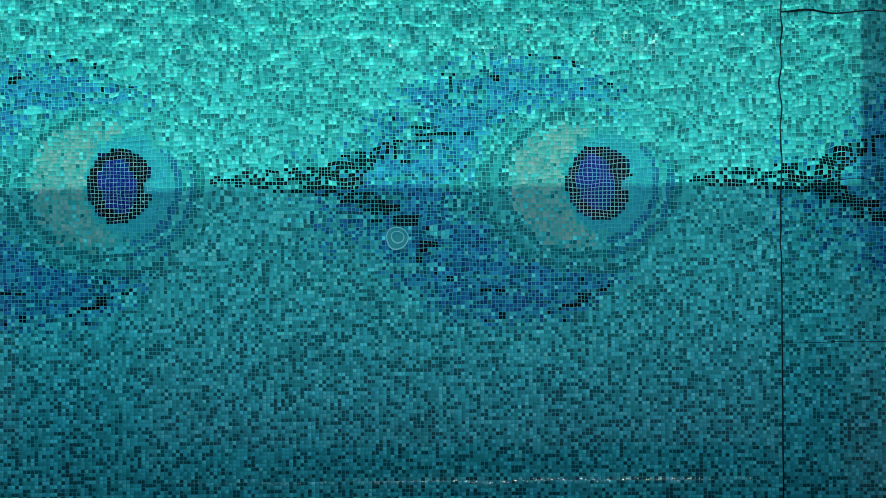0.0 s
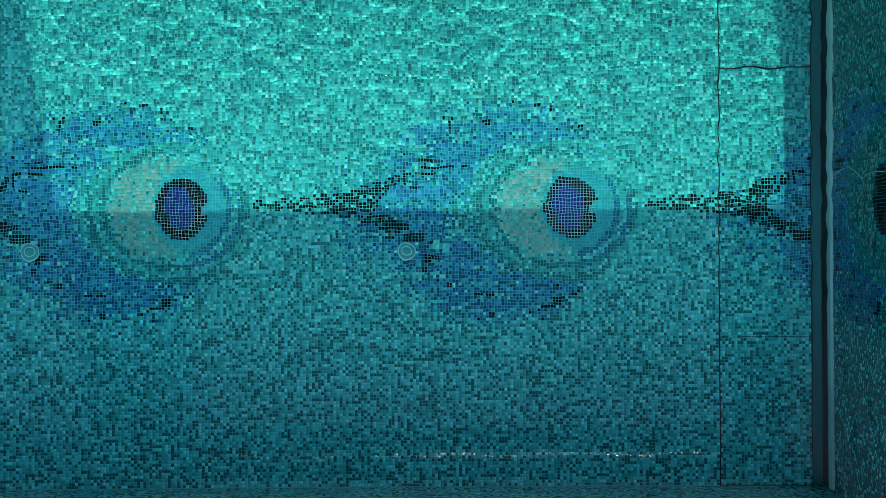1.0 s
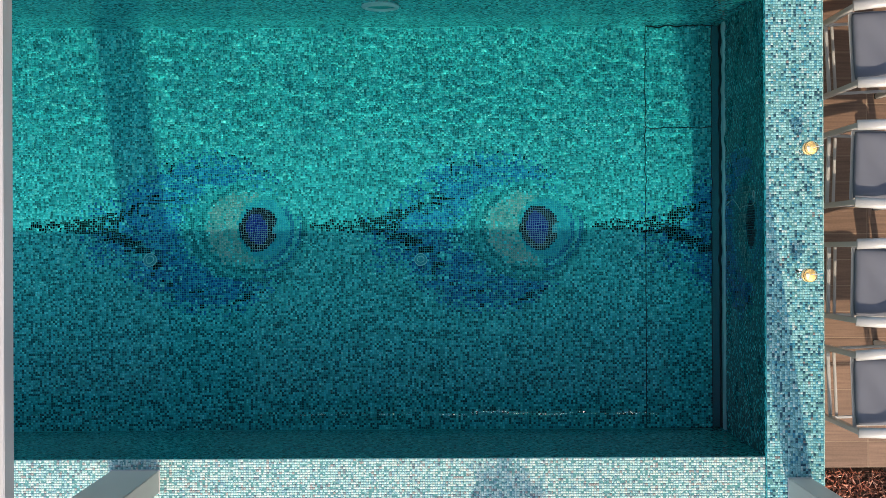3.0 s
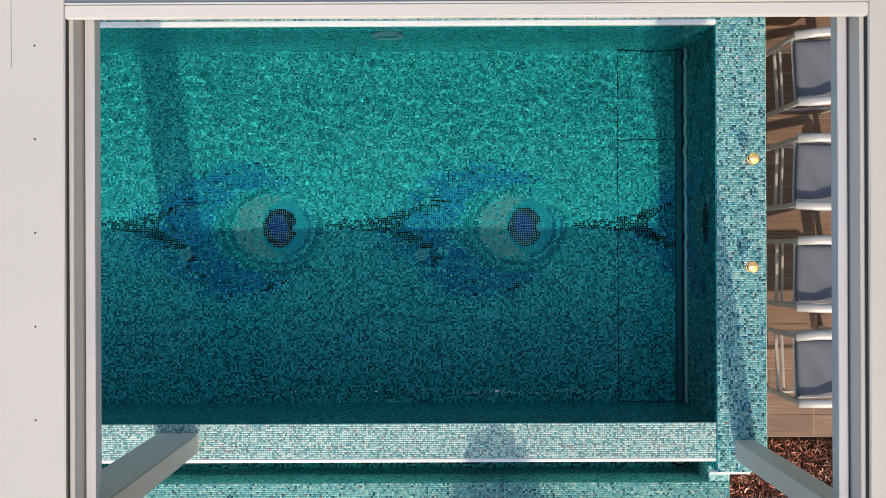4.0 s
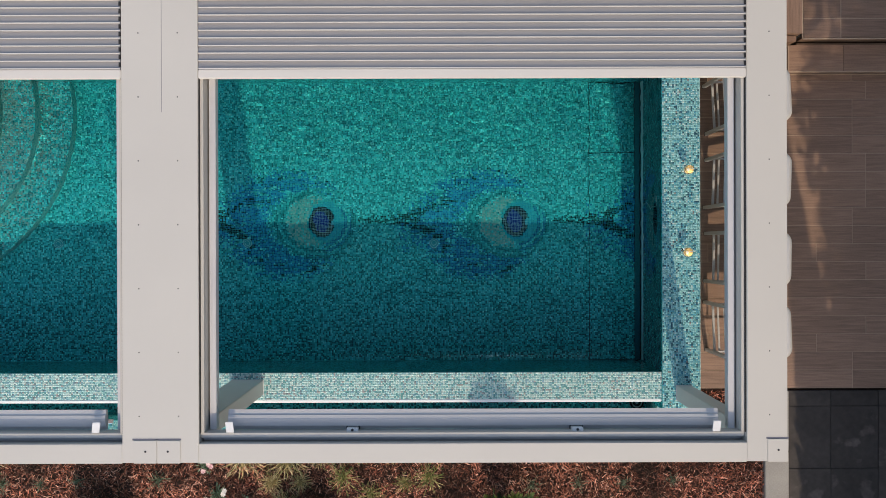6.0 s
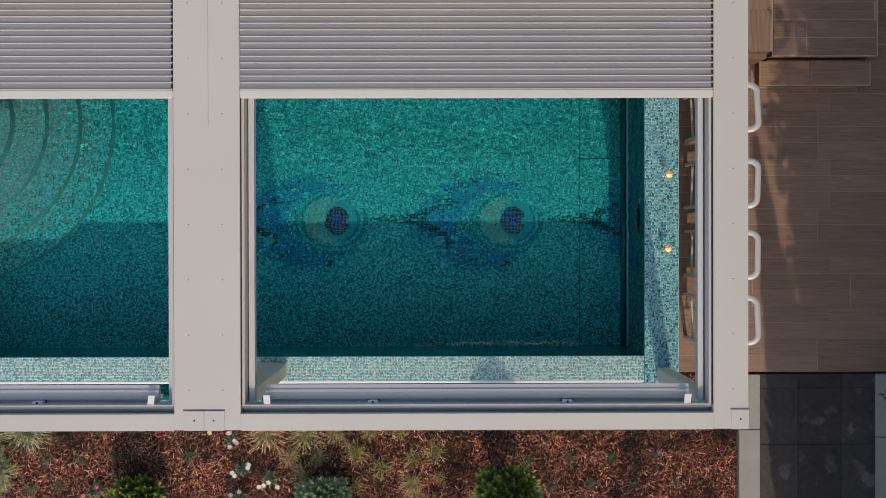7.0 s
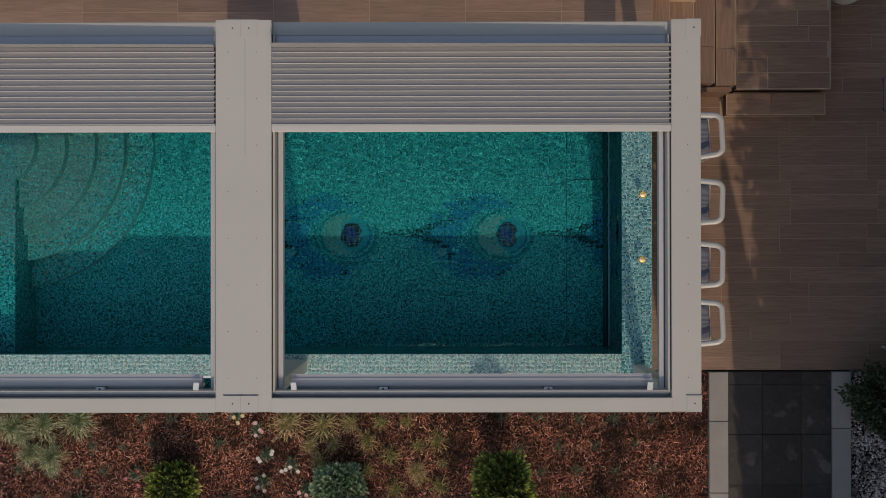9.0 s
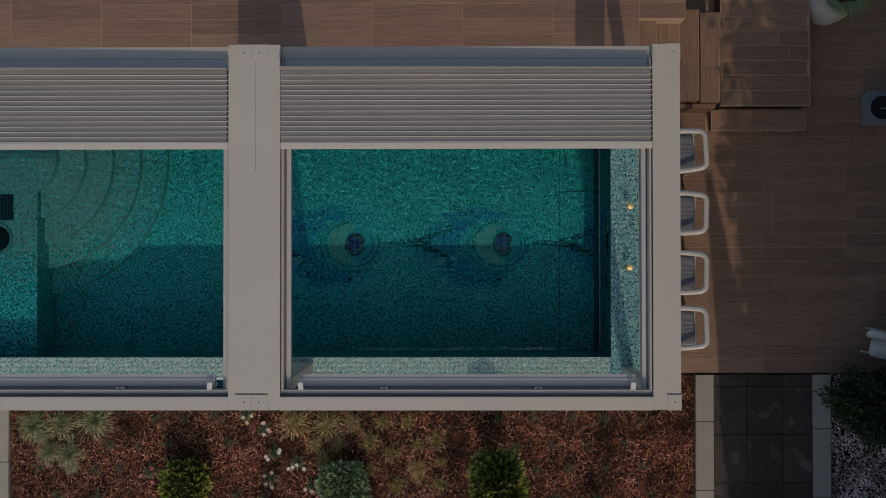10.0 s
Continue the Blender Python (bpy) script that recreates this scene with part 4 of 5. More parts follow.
def bar_stool():
    st = thing("bar_stool", "light aluminium bar stool with a grey seat cushion", "bar stool", (3.05, 0, DECK), group="stools at the counter")
    z = 0.80
    smooth(part("cushion", cushion(z), M_cushion, st, "soft grey seat cushion, gathered along the back"))
    part("seat_plate", box(-0.005, 0.48, -0.245, 0.245, z - 0.02, z - 0.001, 0.006), M_alu, st)
    for sx, sy in ((0.0, -0.262), (0.0, 0.262), (0.50, -0.25), (0.50, 0.25)):
        lb = bmesh.new()
        add_box(lb, sx - 0.022, sx + 0.022, sy - 0.018, sy + 0.018, 0, 0.97 if sx > 0.1 else 0.93, 0.004)
        lg = part("leg", lb, M_alu, st)
        part("foot_cap", box(sx - 0.024, sx + 0.024, sy - 0.020, sy + 0.020, 0, 0.018, 0.003), M_rubber, lg, "black foot cap")
    part("footrest", box(-0.012, 0.012, -0.248, 0.248, 0.34, 0.365, 0.004), M_alu, st)
    part("footrest", box(0.052, 0.072, -0.248, 0.248, 0.30, 0.32, 0.004), M_alu, st)
    for sy in (-0.255, 0.255):
        part("side_bar", box(0.02, 0.49, sy - 0.010, sy + 0.010, 0.32, 0.345, 0.004), M_alu, st)
    pts = [(-0.02, -0.262, 0.93), (0.15, -0.270, 0.95), (0.32, -0.268, 0.99)]
    pts += [(0.49 + 0.10 * math.sin(a) - 0.02, -0.252 + 0.085 * (1 - math.cos(a)), 1.03 + 0.02 * math.sin(a)) for a in np.linspace(0, math.pi / 2, 8)]
    pts += [(x, -y, zz) for x, y, zz in reversed(pts)]
    smooth(part("arm_loop", sweep(pts, 0.036, 0.020, 10), M_alu, st, "rounded light arm and back rail"))
    return st


first = bar_stool()
SEATS = ((1.46, 3), (0.645, -2), (-0.165, -1), (-0.925, 2))
first.matrix_basis = pose(3.05, SEATS[0][0], DECK, 0, 0, SEATS[0][1])
for sy, turn in SEATS[1:]:
    copy_thing(first, pose(3.05, sy, DECK, 0, 0, turn))

# ---------------------------------------------------------------- stairs east of the upper deck
PLANKS = {}


def plank_mesh(lx, ly):
    key = (round(lx, 3), round(ly, 3))
    if key not in PLANKS:
        me = bpy.data.meshes.new("plank")
        b = box(-lx / 2, lx / 2, -ly / 2, ly / 2, -0.02, 0, 0.0025)
        b.to_mesh(me)
        b.free()
        me.materials.append(M_deck)
        PLANKS[key] = me
    return PLANKS[key]


def plank(parent, x0, x1, y0, y1, top, along_y=False):
    if along_y:
        ob = new("plank", plank_mesh(y1 - y0, x1 - x0))
        ob.rotation_euler = (0, 0, math.pi / 2)
    else:
        ob = new("plank", plank_mesh(x1 - x0, y1 - y0))
    ob.location = ((x0 + x1) / 2, (y0 + y1) / 2, top)
    ob.parent = parent
    return ob


def plank_field(parent, x0, x1, y0, y1, top, wide=0.2, long=1.2, seed=0, joint=0.006):
    g = random.Random(seed)
    y = y0
    while y < y1 - 0.02:
        ye = min(y + wide, y1)
        x = x0 - g.choice((0.0, 0.4, 0.8, 0.25))
        while x < x1:
            a, b = max(x, x0), min(x + long, x1)
            if b - a > 0.03:
                plank(parent, a + joint / 2, b - joint / 2, y + joint / 2, ye - joint / 2, top)
            x += long
        y += wide


def steps():
    for x0, x1, y0, y1, top in ((2.69, 2.945, 1.99, 3.2, -0.17), (2.972, 3.285, 1.99, 3.2, -0.34), (3.32, 3.595, 2.185, 3.435, -0.51), (3.655, 3.92, 2.185, 3.435, -0.68)):
        ob = tagged(thing("stair_step", "brown wood-look porcelain stair step", "step"), kind="structure")
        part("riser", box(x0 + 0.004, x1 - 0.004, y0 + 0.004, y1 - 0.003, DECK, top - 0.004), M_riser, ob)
        mid = y0 + 0.48
        plank(ob, x0, x1, y0, mid - 0.003, top, True)
        plank(ob, x0, x1, mid + 0.003, y1, top, True)
        for ex in (x0, x1 - 0.007):
            part("edge_strip", box(ex, ex + 0.007, y0, y1, top - 0.01, top + 0.001), M_deckjoint, ob)
    # black filler strips stand in for the shadow between neighbouring steps
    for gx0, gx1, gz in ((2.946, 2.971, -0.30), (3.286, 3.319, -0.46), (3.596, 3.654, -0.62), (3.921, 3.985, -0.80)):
        gap = tagged(thing("step_gap", "black strip painting the shadow gap between two steps", "gap"), kind="structure")
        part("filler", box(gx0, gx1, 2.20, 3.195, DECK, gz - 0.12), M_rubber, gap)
    ob = tagged(thing("stair_platform", "brown wood-look porcelain stair platform", "platform"), kind="structure")
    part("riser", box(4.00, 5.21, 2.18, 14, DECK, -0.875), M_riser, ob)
    part("joint_bed", box(3.995, 5.213, 2.175, 3.835, -0.8748, -0.8628), M_deckjoint, ob, "pale joint mortar")
    plank_field(ob, 3.990, 5.215, 2.171, 3.839, -0.86, 0.2085, 1.2, 5, 0.008)
    for bx in ((3.976, 3.9895, 2.165, 3.9), (5.2155, 5.229, 2.165, 3.9), (3.99, 5.215, 2.158, 2.1705)):
        part("edge_strip", box(*bx, -0.875, -0.8585), M_deckjoint, ob)
    # dark strips laid along two platform edges to paint their shadow lines
    part("plinth_gap", box(3.99, 5.172, 2.140, 2.157, DECK, -1.085), M_riser, ob, "dark strip painting a shadow line beside the platform")
    part("plinth_gap", box(5.221, 5.236, 2.16, 3.9, DECK, DECK + 0.006), M_rubber, ob, "dark strip painting a shadow line beside the platform")
    ob = tagged(thing("stair_step", "long low brown wood-look porcelain step", "step"), kind="structure")
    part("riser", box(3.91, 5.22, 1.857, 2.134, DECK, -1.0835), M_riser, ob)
    plank(ob, 3.910, 4.50, 1.857, 2.138, -1.08)
    plank(ob, 4.506, 5.222, 1.857, 2.138, -1.08)
    for bx in ((3.896, 3.9095, 1.845, 2.138), (5.2225, 5.236, 1.845, 2.138), (3.91, 5.222, 1.843, 1.8565)):
        part("edge_strip", box(*bx, -1.095, -1.0785), M_deckjoint, ob)
    ob = tagged(thing("stair_landing", "low wood-look porcelain landing beside the counter", "landing"), kind="structure")
    part("riser", box(2.69, 3.89, 2.125, 2.182, DECK, -0.804), M_riser, ob)
    plank(ob, 2.684, 3.30, 2.12, 2.184, -0.80)
    plank(ob, 3.306, 3.893, 2.12, 2.184, -0.80)


steps()
hatch = tagged(thing("deck_hatch", "small square access lid in the wood-look deck", "hatch", (2.72, 3.42, -0.006)))
part("lid", box(0, 0.16, 0, 0.28, 0, 0.004, 0.001), M_deck, hatch)

# ---------------------------------------------------------------- path of dark slabs between kerbs
path_bed = plain_structure("path", "sand bed under the dark path slabs", box(3.960, 5.390, -9, -1.62, -1.5, DECK - 0.05), M_soil, "path")
SLAB = {}
gq = random.Random(4)
y = -1.645
row = 0
while y > -4.9:
    cuts = [3.968, 4.44, 4.97, 5.382]
    hgt = 0.69 if row else 0.175
    for a, b in zip(cuts, cuts[1:]):
        key = (round(b - a, 3), hgt)
        if key not in SLAB:
            me = bpy.data.meshes.new("slab")
            bq = box(-(b - a) / 2 + 0.002, (b - a) / 2 - 0.002, -hgt / 2 + 0.002, hgt / 2 - 0.002, -0.045, 0, 0.003)
            bq.to_mesh(me)
            bq.free()
            me.materials.append(M_slab)
            SLAB[key] = me
        s = new("slab", SLAB[key])
        s.location = ((a + b) / 2, y - hgt / 2, DECK - 0.004 + gq.uniform(-0.002, 0.002))
        s.parent = path_bed
    y -= hgt
    row += 1
for x0, x1, cuts in ((3.705, 3.962, (-1.645, -2.32, -3.3, -4.6)), (5.388, 5.640, (-1.645, -2.42, -3.4, -4.6)), (-6.44, -6.20, (-1.6, -2.9, -4.2))):
    for a, b in zip(cuts, cuts[1:]):
        kb = mesh_object("kerb_stone", box(x0, x1, b + 0.003, a - 0.003, -1.5, DECK + 0.03, 0.006), M_concrete)
        tagged(kb, "pale weathered concrete kerb stone beside the bed", "kerb", "kerb stones")

# ---------------------------------------------------------------- planting bed: bark mulch
def scatter(name, x0, x1, y0, y1, z, n, sx, sy, sz, tones, mat, label, tilt=0.75, hole=None):
    x, y = rng.uniform(x0, x1, n), rng.uniform(y0, y1, n)
    if hole is not None:
        k = ~hole(x, y)
        x, y, n = x[k], y[k], int(k.sum())
    s = np.stack([rng.uniform(*sx, n), rng.uniform(*sy, n), rng.uniform(*sz, n)], 1)
    v = (UNIT[None] - (0, 0, 0.5)) * s[:, None]
    v[:, 4:, :2] *= rng.uniform(0.5, 0.95, (n, 1, 2))
    for ax, sd in ((0, tilt), (1, tilt), (2, None)):
        a = rng.uniform(0, 6.283, n) if sd is None else rng.normal(0, sd, n)
        c, w = np.cos(a)[:, None], np.sin(a)[:, None]
        i, j = [(1, 2), (0, 2), (0, 1)][ax]
        vi, vj = v[:, :, i].copy(), v[:, :, j].copy()
        v[:, :, i], v[:, :, j] = vi * c - vj * w, vi * w + vj * c
    hump = np.array([noise.noise(Vector((a * 1.6, b * 1.6, 0))) for a, b in zip(x, y)]) * 0.03
    v += np.stack([x, y, z + hump + rng.uniform(0, 0.025, n)], 1)[:, None]
    # tone varied in random patches at two scales
    mottle = np.array([noise.noise(Vector((a * 2.3, b * 2.3, 9.0))) + 0.6 * noise.noise(Vector((a * 7, b * 7, 4.0))) for a, b in zip(x, y)])
    t = np.array(tones)[rng.integers(0, len(tones), n)] * rng.uniform(0.45, 1.5, (n, 1)) * np.clip(1.0 + 1.05 * mottle, 0.26, 1.5)[:, None]
    return tagged(many_boxes(name, v, t, mat), label, name.replace("_", " "), kind="stuff")


MULCH = [(0.27, 0.092, 0.056), (0.44, 0.180, 0.118), (0.12, 0.044, 0.030), (0.64, 0.36, 0.27), (0.055, 0.024, 0.018), (0.32, 0.108, 0.068), (0.17, 0.060, 0.040)]
scatter("bark_mulch", -6.20, 3.70, -4.3, -1.66, BED, 105000, (0.020, 0.080), (0.004, 0.011), (0.002, 0.006), MULCH, M_mulch, "reddish brown bark mulch covering the planting bed",
        hole=lambda x, y: (x < 2.47) & (y > -2.02))
scatter("grey_gravel", 5.64, 8.0, -4.3, -1.64, BED, 16000, (0.012, 0.035), (0.012, 0.03), (0.010, 0.02), [(0.66, 0.57, 0.55), (0.52, 0.44, 0.43), (0.80, 0.70, 0.67), (0.30, 0.26, 0.25)], M_gravelchip, "grey crushed gravel beside the path")


def blades(n, spread, tall, width, tones):
    """Arching blades from one crown: a steep lower, a leaning middle and a drooping outer piece each."""
    base = rng.normal(0, spread * 0.10, (n, 2))
    a = rng.uniform(0, 6.283, n)
    out = rng.uniform(0.12, 1, n) ** 0.75 * spread * rng.uniform(0.75, 1.2, n)
    top = tall * rng.uniform(0.6, 1, n) * (1.05 - 0.45 * out / spread)
    way = np.stack([np.cos(a), np.sin(a)], 1)
    knots = []
    for f, h in ((0.0, 0.0), (0.22, 0.62), (0.58, 1.0), (1.0, 0.86)):
        knots.append(np.c_[base + way * (out * f)[:, None], top * h])
    c, al, ac, tn = [], [], [], []
    t = np.array(tones)[rng.integers(0, len(tones), n)] * rng.uniform(0.7, 1.25, (n, 1))
    flat = np.stack([-np.sin(a), np.cos(a), rng.normal(0, 0.25, n)], 1)
    flat *= width / np.linalg.norm(flat, axis=1, keepdims=True)
    for k, (p, q) in enumerate(zip(knots, knots[1:])):
        c.append((p + q) / 2), al.append((q - p) * 0.56), ac.append(flat * (1.0, 1.0, 0.75)[k]), tn.append(t * (0.75, 0.95, 1.1)[k])
    return np.concatenate(c), np.concatenate(al), np.concatenate(ac), np.concatenate(tn)


def grass_tuft(spread, tall, n, tones, label, width=0.006):
    ob = thing("grass_tuft", label, "grass tuft", group="tufts in the mulch")
    many_leaves("blade_clump", *blades(n, spread, tall, width, tones), M_grass, ob)
    return ob


GREEN = [(0.16, 0.22, 0.14), (0.25, 0.32, 0.22), (0.09, 0.14, 0.09)]
LIME = [(0.34, 0.36, 0.12), (0.56, 0.48, 0.22), (0.20, 0.25, 0.08)]
STRAW = [(0.62, 0.46, 0.22), (0.44, 0.36, 0.15), (0.74, 0.60, 0.36), (0.26, 0.24, 0.10)]
SAGE = [(0.26, 0.32, 0.16), (0.40, 0.42, 0.23), (0.62, 0.58, 0.38), (0.12, 0.17, 0.08)]
feather = grass_tuft(0.30, 0.38, 380, SAGE, "feathery grey-green ornamental grass in the mulch", 0.0065)
feather.location = (-5.80, -2.37, BED)
for x_, y_, s_ in ((-5.40, -2.36, 0.9), (-4.90, -2.29, 1.1), (-5.60, -2.76, 0.75), (-5.29, -2.78, 0.9), (-5.72, -2.52, 0.6), (-5.30, -2.96, 0.5)):
    copy_thing(feather, pose(x_, y_, BED, 0, 0, rng.uniform(0, 360)) @ Matrix.Diagonal((s_, s_, s_, 1)))
dry = grass_tuft(0.32, 0.34, 190, STRAW, "dry straw-coloured grass tuft in the mulch", 0.008)
dry.location = (-2.05, -2.33, BED)
for x_, y_, s_ in ((-1.57, -2.36, 0.95), (-1.22, -2.34, 0.6), (-1.76, -2.64, 0.55), (-1.44, -2.64, 0.5), (-1.64, -2.88, 0.6), (-0.30, -2.97, 0.6), (-0.27, -3.1, 0.5)):
    copy_thing(dry, pose(x_, y_, BED, 0, 0, rng.uniform(0, 360)) @ Matrix.Diagonal((s_, s_, s_, 1)))
mixed = grass_tuft(0.21, 0.30, 85, LIME, "loose yellow-green grass tuft in the mulch", 0.007)
mixed.location = (-0.97, -2.58, BED)
gd = random.Random(33)
for x_, y_, s_ in ((-0.98, -2.99, 0.7), (-0.80, -2.33, 0.75), (-0.44, -2.33, 0.7), (-0.29, -2.65, 0.7), (-0.66, -2.78, 0.9), (-0.58, -3.24, 0.9), (-0.01, -2.58, 1.0), (0.02, -3.2, 0.9), (0.05, -2.9, 0.5)):
    copy_thing(mixed, pose(x_, y_, BED, 0, 0, gd.uniform(0, 360)) @ Matrix.Diagonal((s_, s_, s_, 1)))
small = grass_tuft(0.13, 0.17, 46, GREEN, "small blue-green plantlet in the mulch", 0.007)
small.location = (0.87, -2.28, BED)
gs = random.Random(21)
for y_, xs_ in ((-2.27, (1.36, 1.92, 2.39, 2.93, -4.09, -3.66, -3.22)), (-2.65, (1.13, 1.64, 2.13, 2.68, -4.75, -4.34, -3.92, -3.02)), (-3.0, (1.88, 2.41, 2.94, 1.41, -5.77, -5.29, -4.94, -4.59, -4.12)), (-3.4, (1.2, 1.7, 2.3, 3.1, -5.5, -4.9, -2.9, -2.5))):
    for x_ in xs_:
        s_ = gs.uniform(0.75, 1.15)
        copy_thing(small, pose(x_, y_ + gs.uniform(-0.03, 0.03), BED, 0, 0, gs.uniform(0, 360)) @ Matrix.Diagonal((s_, s_, s_, 1)))


def conifer(name, at, radius, tall, tones, label, n=5200, seed=1, depth=0.22):
    g = np.random.default_rng(seed)
    ob = thing(name, label, "shrub", at)
    bm = bmesh.new()
    add_rod(bm, (0, 0, -0.02), (0, 0, tall * 0.8), 0.03, 0.008, 8)
    for k in range(14):
        a, zz = g.uniform(0, 6.283), g.uniform(0.15, 0.75) * tall
        add_rod(bm, (0, 0, zz), (math.cos(a) * radius * 0.7, math.sin(a) * radius * 0.7, zz + radius * 0.35), 0.008, 0.003, 5)
    part("trunk", bm, M_bark, ob)
    m = n // 26
    k = np.arange(m) + 0.5
    el, az = np.arccos(1 - 1.25 * k / m), k * 2.39996 + g.normal(0, 0.15, m)
    nrm = np.stack([np.sin(el) * np.cos(az), np.sin(el) * np.sin(az), np.cos(el)], 1)
    lump = 1 + g.normal(0, 0.05, (m, 1)) + 0.07 * np.sin(az * 4 + el * 6)[:, None]
    blunt = np.sign(nrm) * np.abs(nrm) ** 0.8
    root = blunt * (radius * 0.76, radius * 0.76, tall * 0.43) * lump + (0, 0, tall * 0.5)
    grow = nrm + (0, 0, 0.55) + g.normal(0, 0.28, (m, 3))
    grow *= radius * g.uniform(0.24, 0.40, (m, 1)) / np.linalg.norm(grow, axis=1, keepdims=True)
    flat = np.cross(grow, g.normal(0, 1, (m, 3)))
    flat /= np.linalg.norm(flat, axis=1, keepdims=True) + 1e-9
    c, d, s, t = [], [], [], []
    base_tone = np.array(tones)[g.integers(0, len(tones) - 1, m)]
    for j in range(26):
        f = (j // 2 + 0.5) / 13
        side = (1 if j % 2 else -1)
        along = grow * (0.30 - 0.12 * f) + side * flat * radius * 0.15 * (1.05 - f) + g.normal(0, 0.006, (m, 3))
        c.append(root + grow * f + along * 0.6)
        d.append(along * 0.62)
        w = np.cross(along, np.cross(grow, flat))
        s.append(w / (np.linalg.norm(w, axis=1, keepdims=True) + 1e-9) * radius * 0.030)
        # needles dark at the root, bright at the tip: crown shading painted in
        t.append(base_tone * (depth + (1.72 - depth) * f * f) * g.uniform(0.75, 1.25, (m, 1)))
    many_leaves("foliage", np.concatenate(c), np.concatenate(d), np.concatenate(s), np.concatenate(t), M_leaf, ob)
    u = g.normal(0, 1, (1500, 3))
    u /= np.linalg.norm(u, axis=1, keepdims=True)
    c = u * (radius * 0.74, radius * 0.74, tall * 0.42) * g.uniform(0.75, 1, (1500, 1)) + (0, 0, tall * 0.48)
    d = np.cross(u, g.normal(0, 1, (1500, 3))) * 0.05
    # inner leaves take the darkest tone, painting the shade inside the crown
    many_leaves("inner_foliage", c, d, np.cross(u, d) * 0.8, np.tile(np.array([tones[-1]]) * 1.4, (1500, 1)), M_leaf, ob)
    return ob


YEW = [(0.12, 0.19, 0.035), (0.27, 0.33, 0.07), (0.46, 0.50, 0.13), (0.02, 0.04, 0.012)]
SPRUCE = [(0.20, 0.29, 0.19), (0.33, 0.42, 0.27), (0.05, 0.08, 0.055)]
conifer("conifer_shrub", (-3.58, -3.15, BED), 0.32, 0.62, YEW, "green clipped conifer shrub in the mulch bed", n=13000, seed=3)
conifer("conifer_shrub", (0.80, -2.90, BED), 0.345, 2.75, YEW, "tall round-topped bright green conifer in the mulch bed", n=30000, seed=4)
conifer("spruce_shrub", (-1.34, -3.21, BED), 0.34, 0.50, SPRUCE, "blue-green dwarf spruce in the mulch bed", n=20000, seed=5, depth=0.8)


def flower_group(at, tones, n, label, seed):
    g = np.random.default_rng(seed)
    ob = thing("flowering_plant", label, "flowers", at, group="flowers in the bed")
    many_leaves("leaf_clump", *blades(70, 0.13, 0.16, 0.016, GREEN), M_grass, ob)
    for k in range(n):
        cx, cy, cz = g.uniform(-0.13, 0.13), g.uniform(-0.13, 0.13), g.uniform(0.18, 0.26)
        a = np.linspace(0, 6.283, 15)[:-1] + g.uniform(0, 1)
        rad = np.where(np.arange(14) % 2 == 0, 0.019, 0.010)
        c = np.stack([cx + np.cos(a) * rad, cy + np.sin(a) * rad, cz + 0.006 * (np.arange(14) % 2)], 1)
        al = np.stack([np.cos(a), np.sin(a), 0.3 + 0 * a], 1) * 0.014
        ac = np.stack([-np.sin(a), np.cos(a), 0 * a], 1) * 0.022
        t = np.array(tones)[g.integers(0, len(tones), 14)]
        many_leaves("blossom", c, al, ac, t, M_petal, ob)
    return ob


PINKISH = [(0.75, 0.45, 0.46), (0.8, 0.6, 0.58), (0.6, 0.3, 0.33)]
WHITISH = [(0.8, 0.76, 0.70), (0.75, 0.66, 0.6)]
flower_group((-2.49, -2.44, BED), PINKISH, 5, "pale pink flowers on a low green plant", 1)
flower_group((-2.36, -2.78, BED), WHITISH, 4, "white flowers on a low green plant", 2)
flower_group((-2.02, -2.90, BED), WHITISH, 4, "cream white flowers on a low green plant", 3)
flower_group((-2.77, -2.22, BED), [(0.72, 0.5, 0.2), (0.72, 0.6, 0.42)], 3, "yellow flowers on a low green plant", 4)
flower_group((-4.17, -3.05, BED), [(0.55, 0.03, 0.05), (0.6, 0.3, 0.3)], 3, "red flowers on a low green plant", 5)
flower_group((-2.40, -3.13, BED), [(0.4, 0.34, 0.28), (0.5, 0.42, 0.36)], 4, "faded flowers on a low green plant", 7)
flower_group((-1.81, -3.26, BED), PINKISH, 3, "pink flowers on a low green plant", 6)

# ---------------------------------------------------------------- things on the lower deck
pot = thing("planter", "tall white round planter with a fan palm", "planter", (5.54, 3.66, DECK))
smooth(part("pot", lathe([(0.20, 0), (0.26, 0.02), (0.295, 0.10), (0.31, 0.35), (0.305, 0.65), (0.285, 0.84), (0.275, 0.86), (0.262, 0.855), (0.255, 0.80), (0.25, 0.76)], 40), M_pot, pot, "white glazed round pot"))
part("soil", lathe([(0.255, 0.70), (0.258, 0.805), (0.20, 0.815), (0.10, 0.83), (0.0001, 0.835)], 28), M_soil, pot, "dark potting soil")
gp = np.random.default_rng(61)
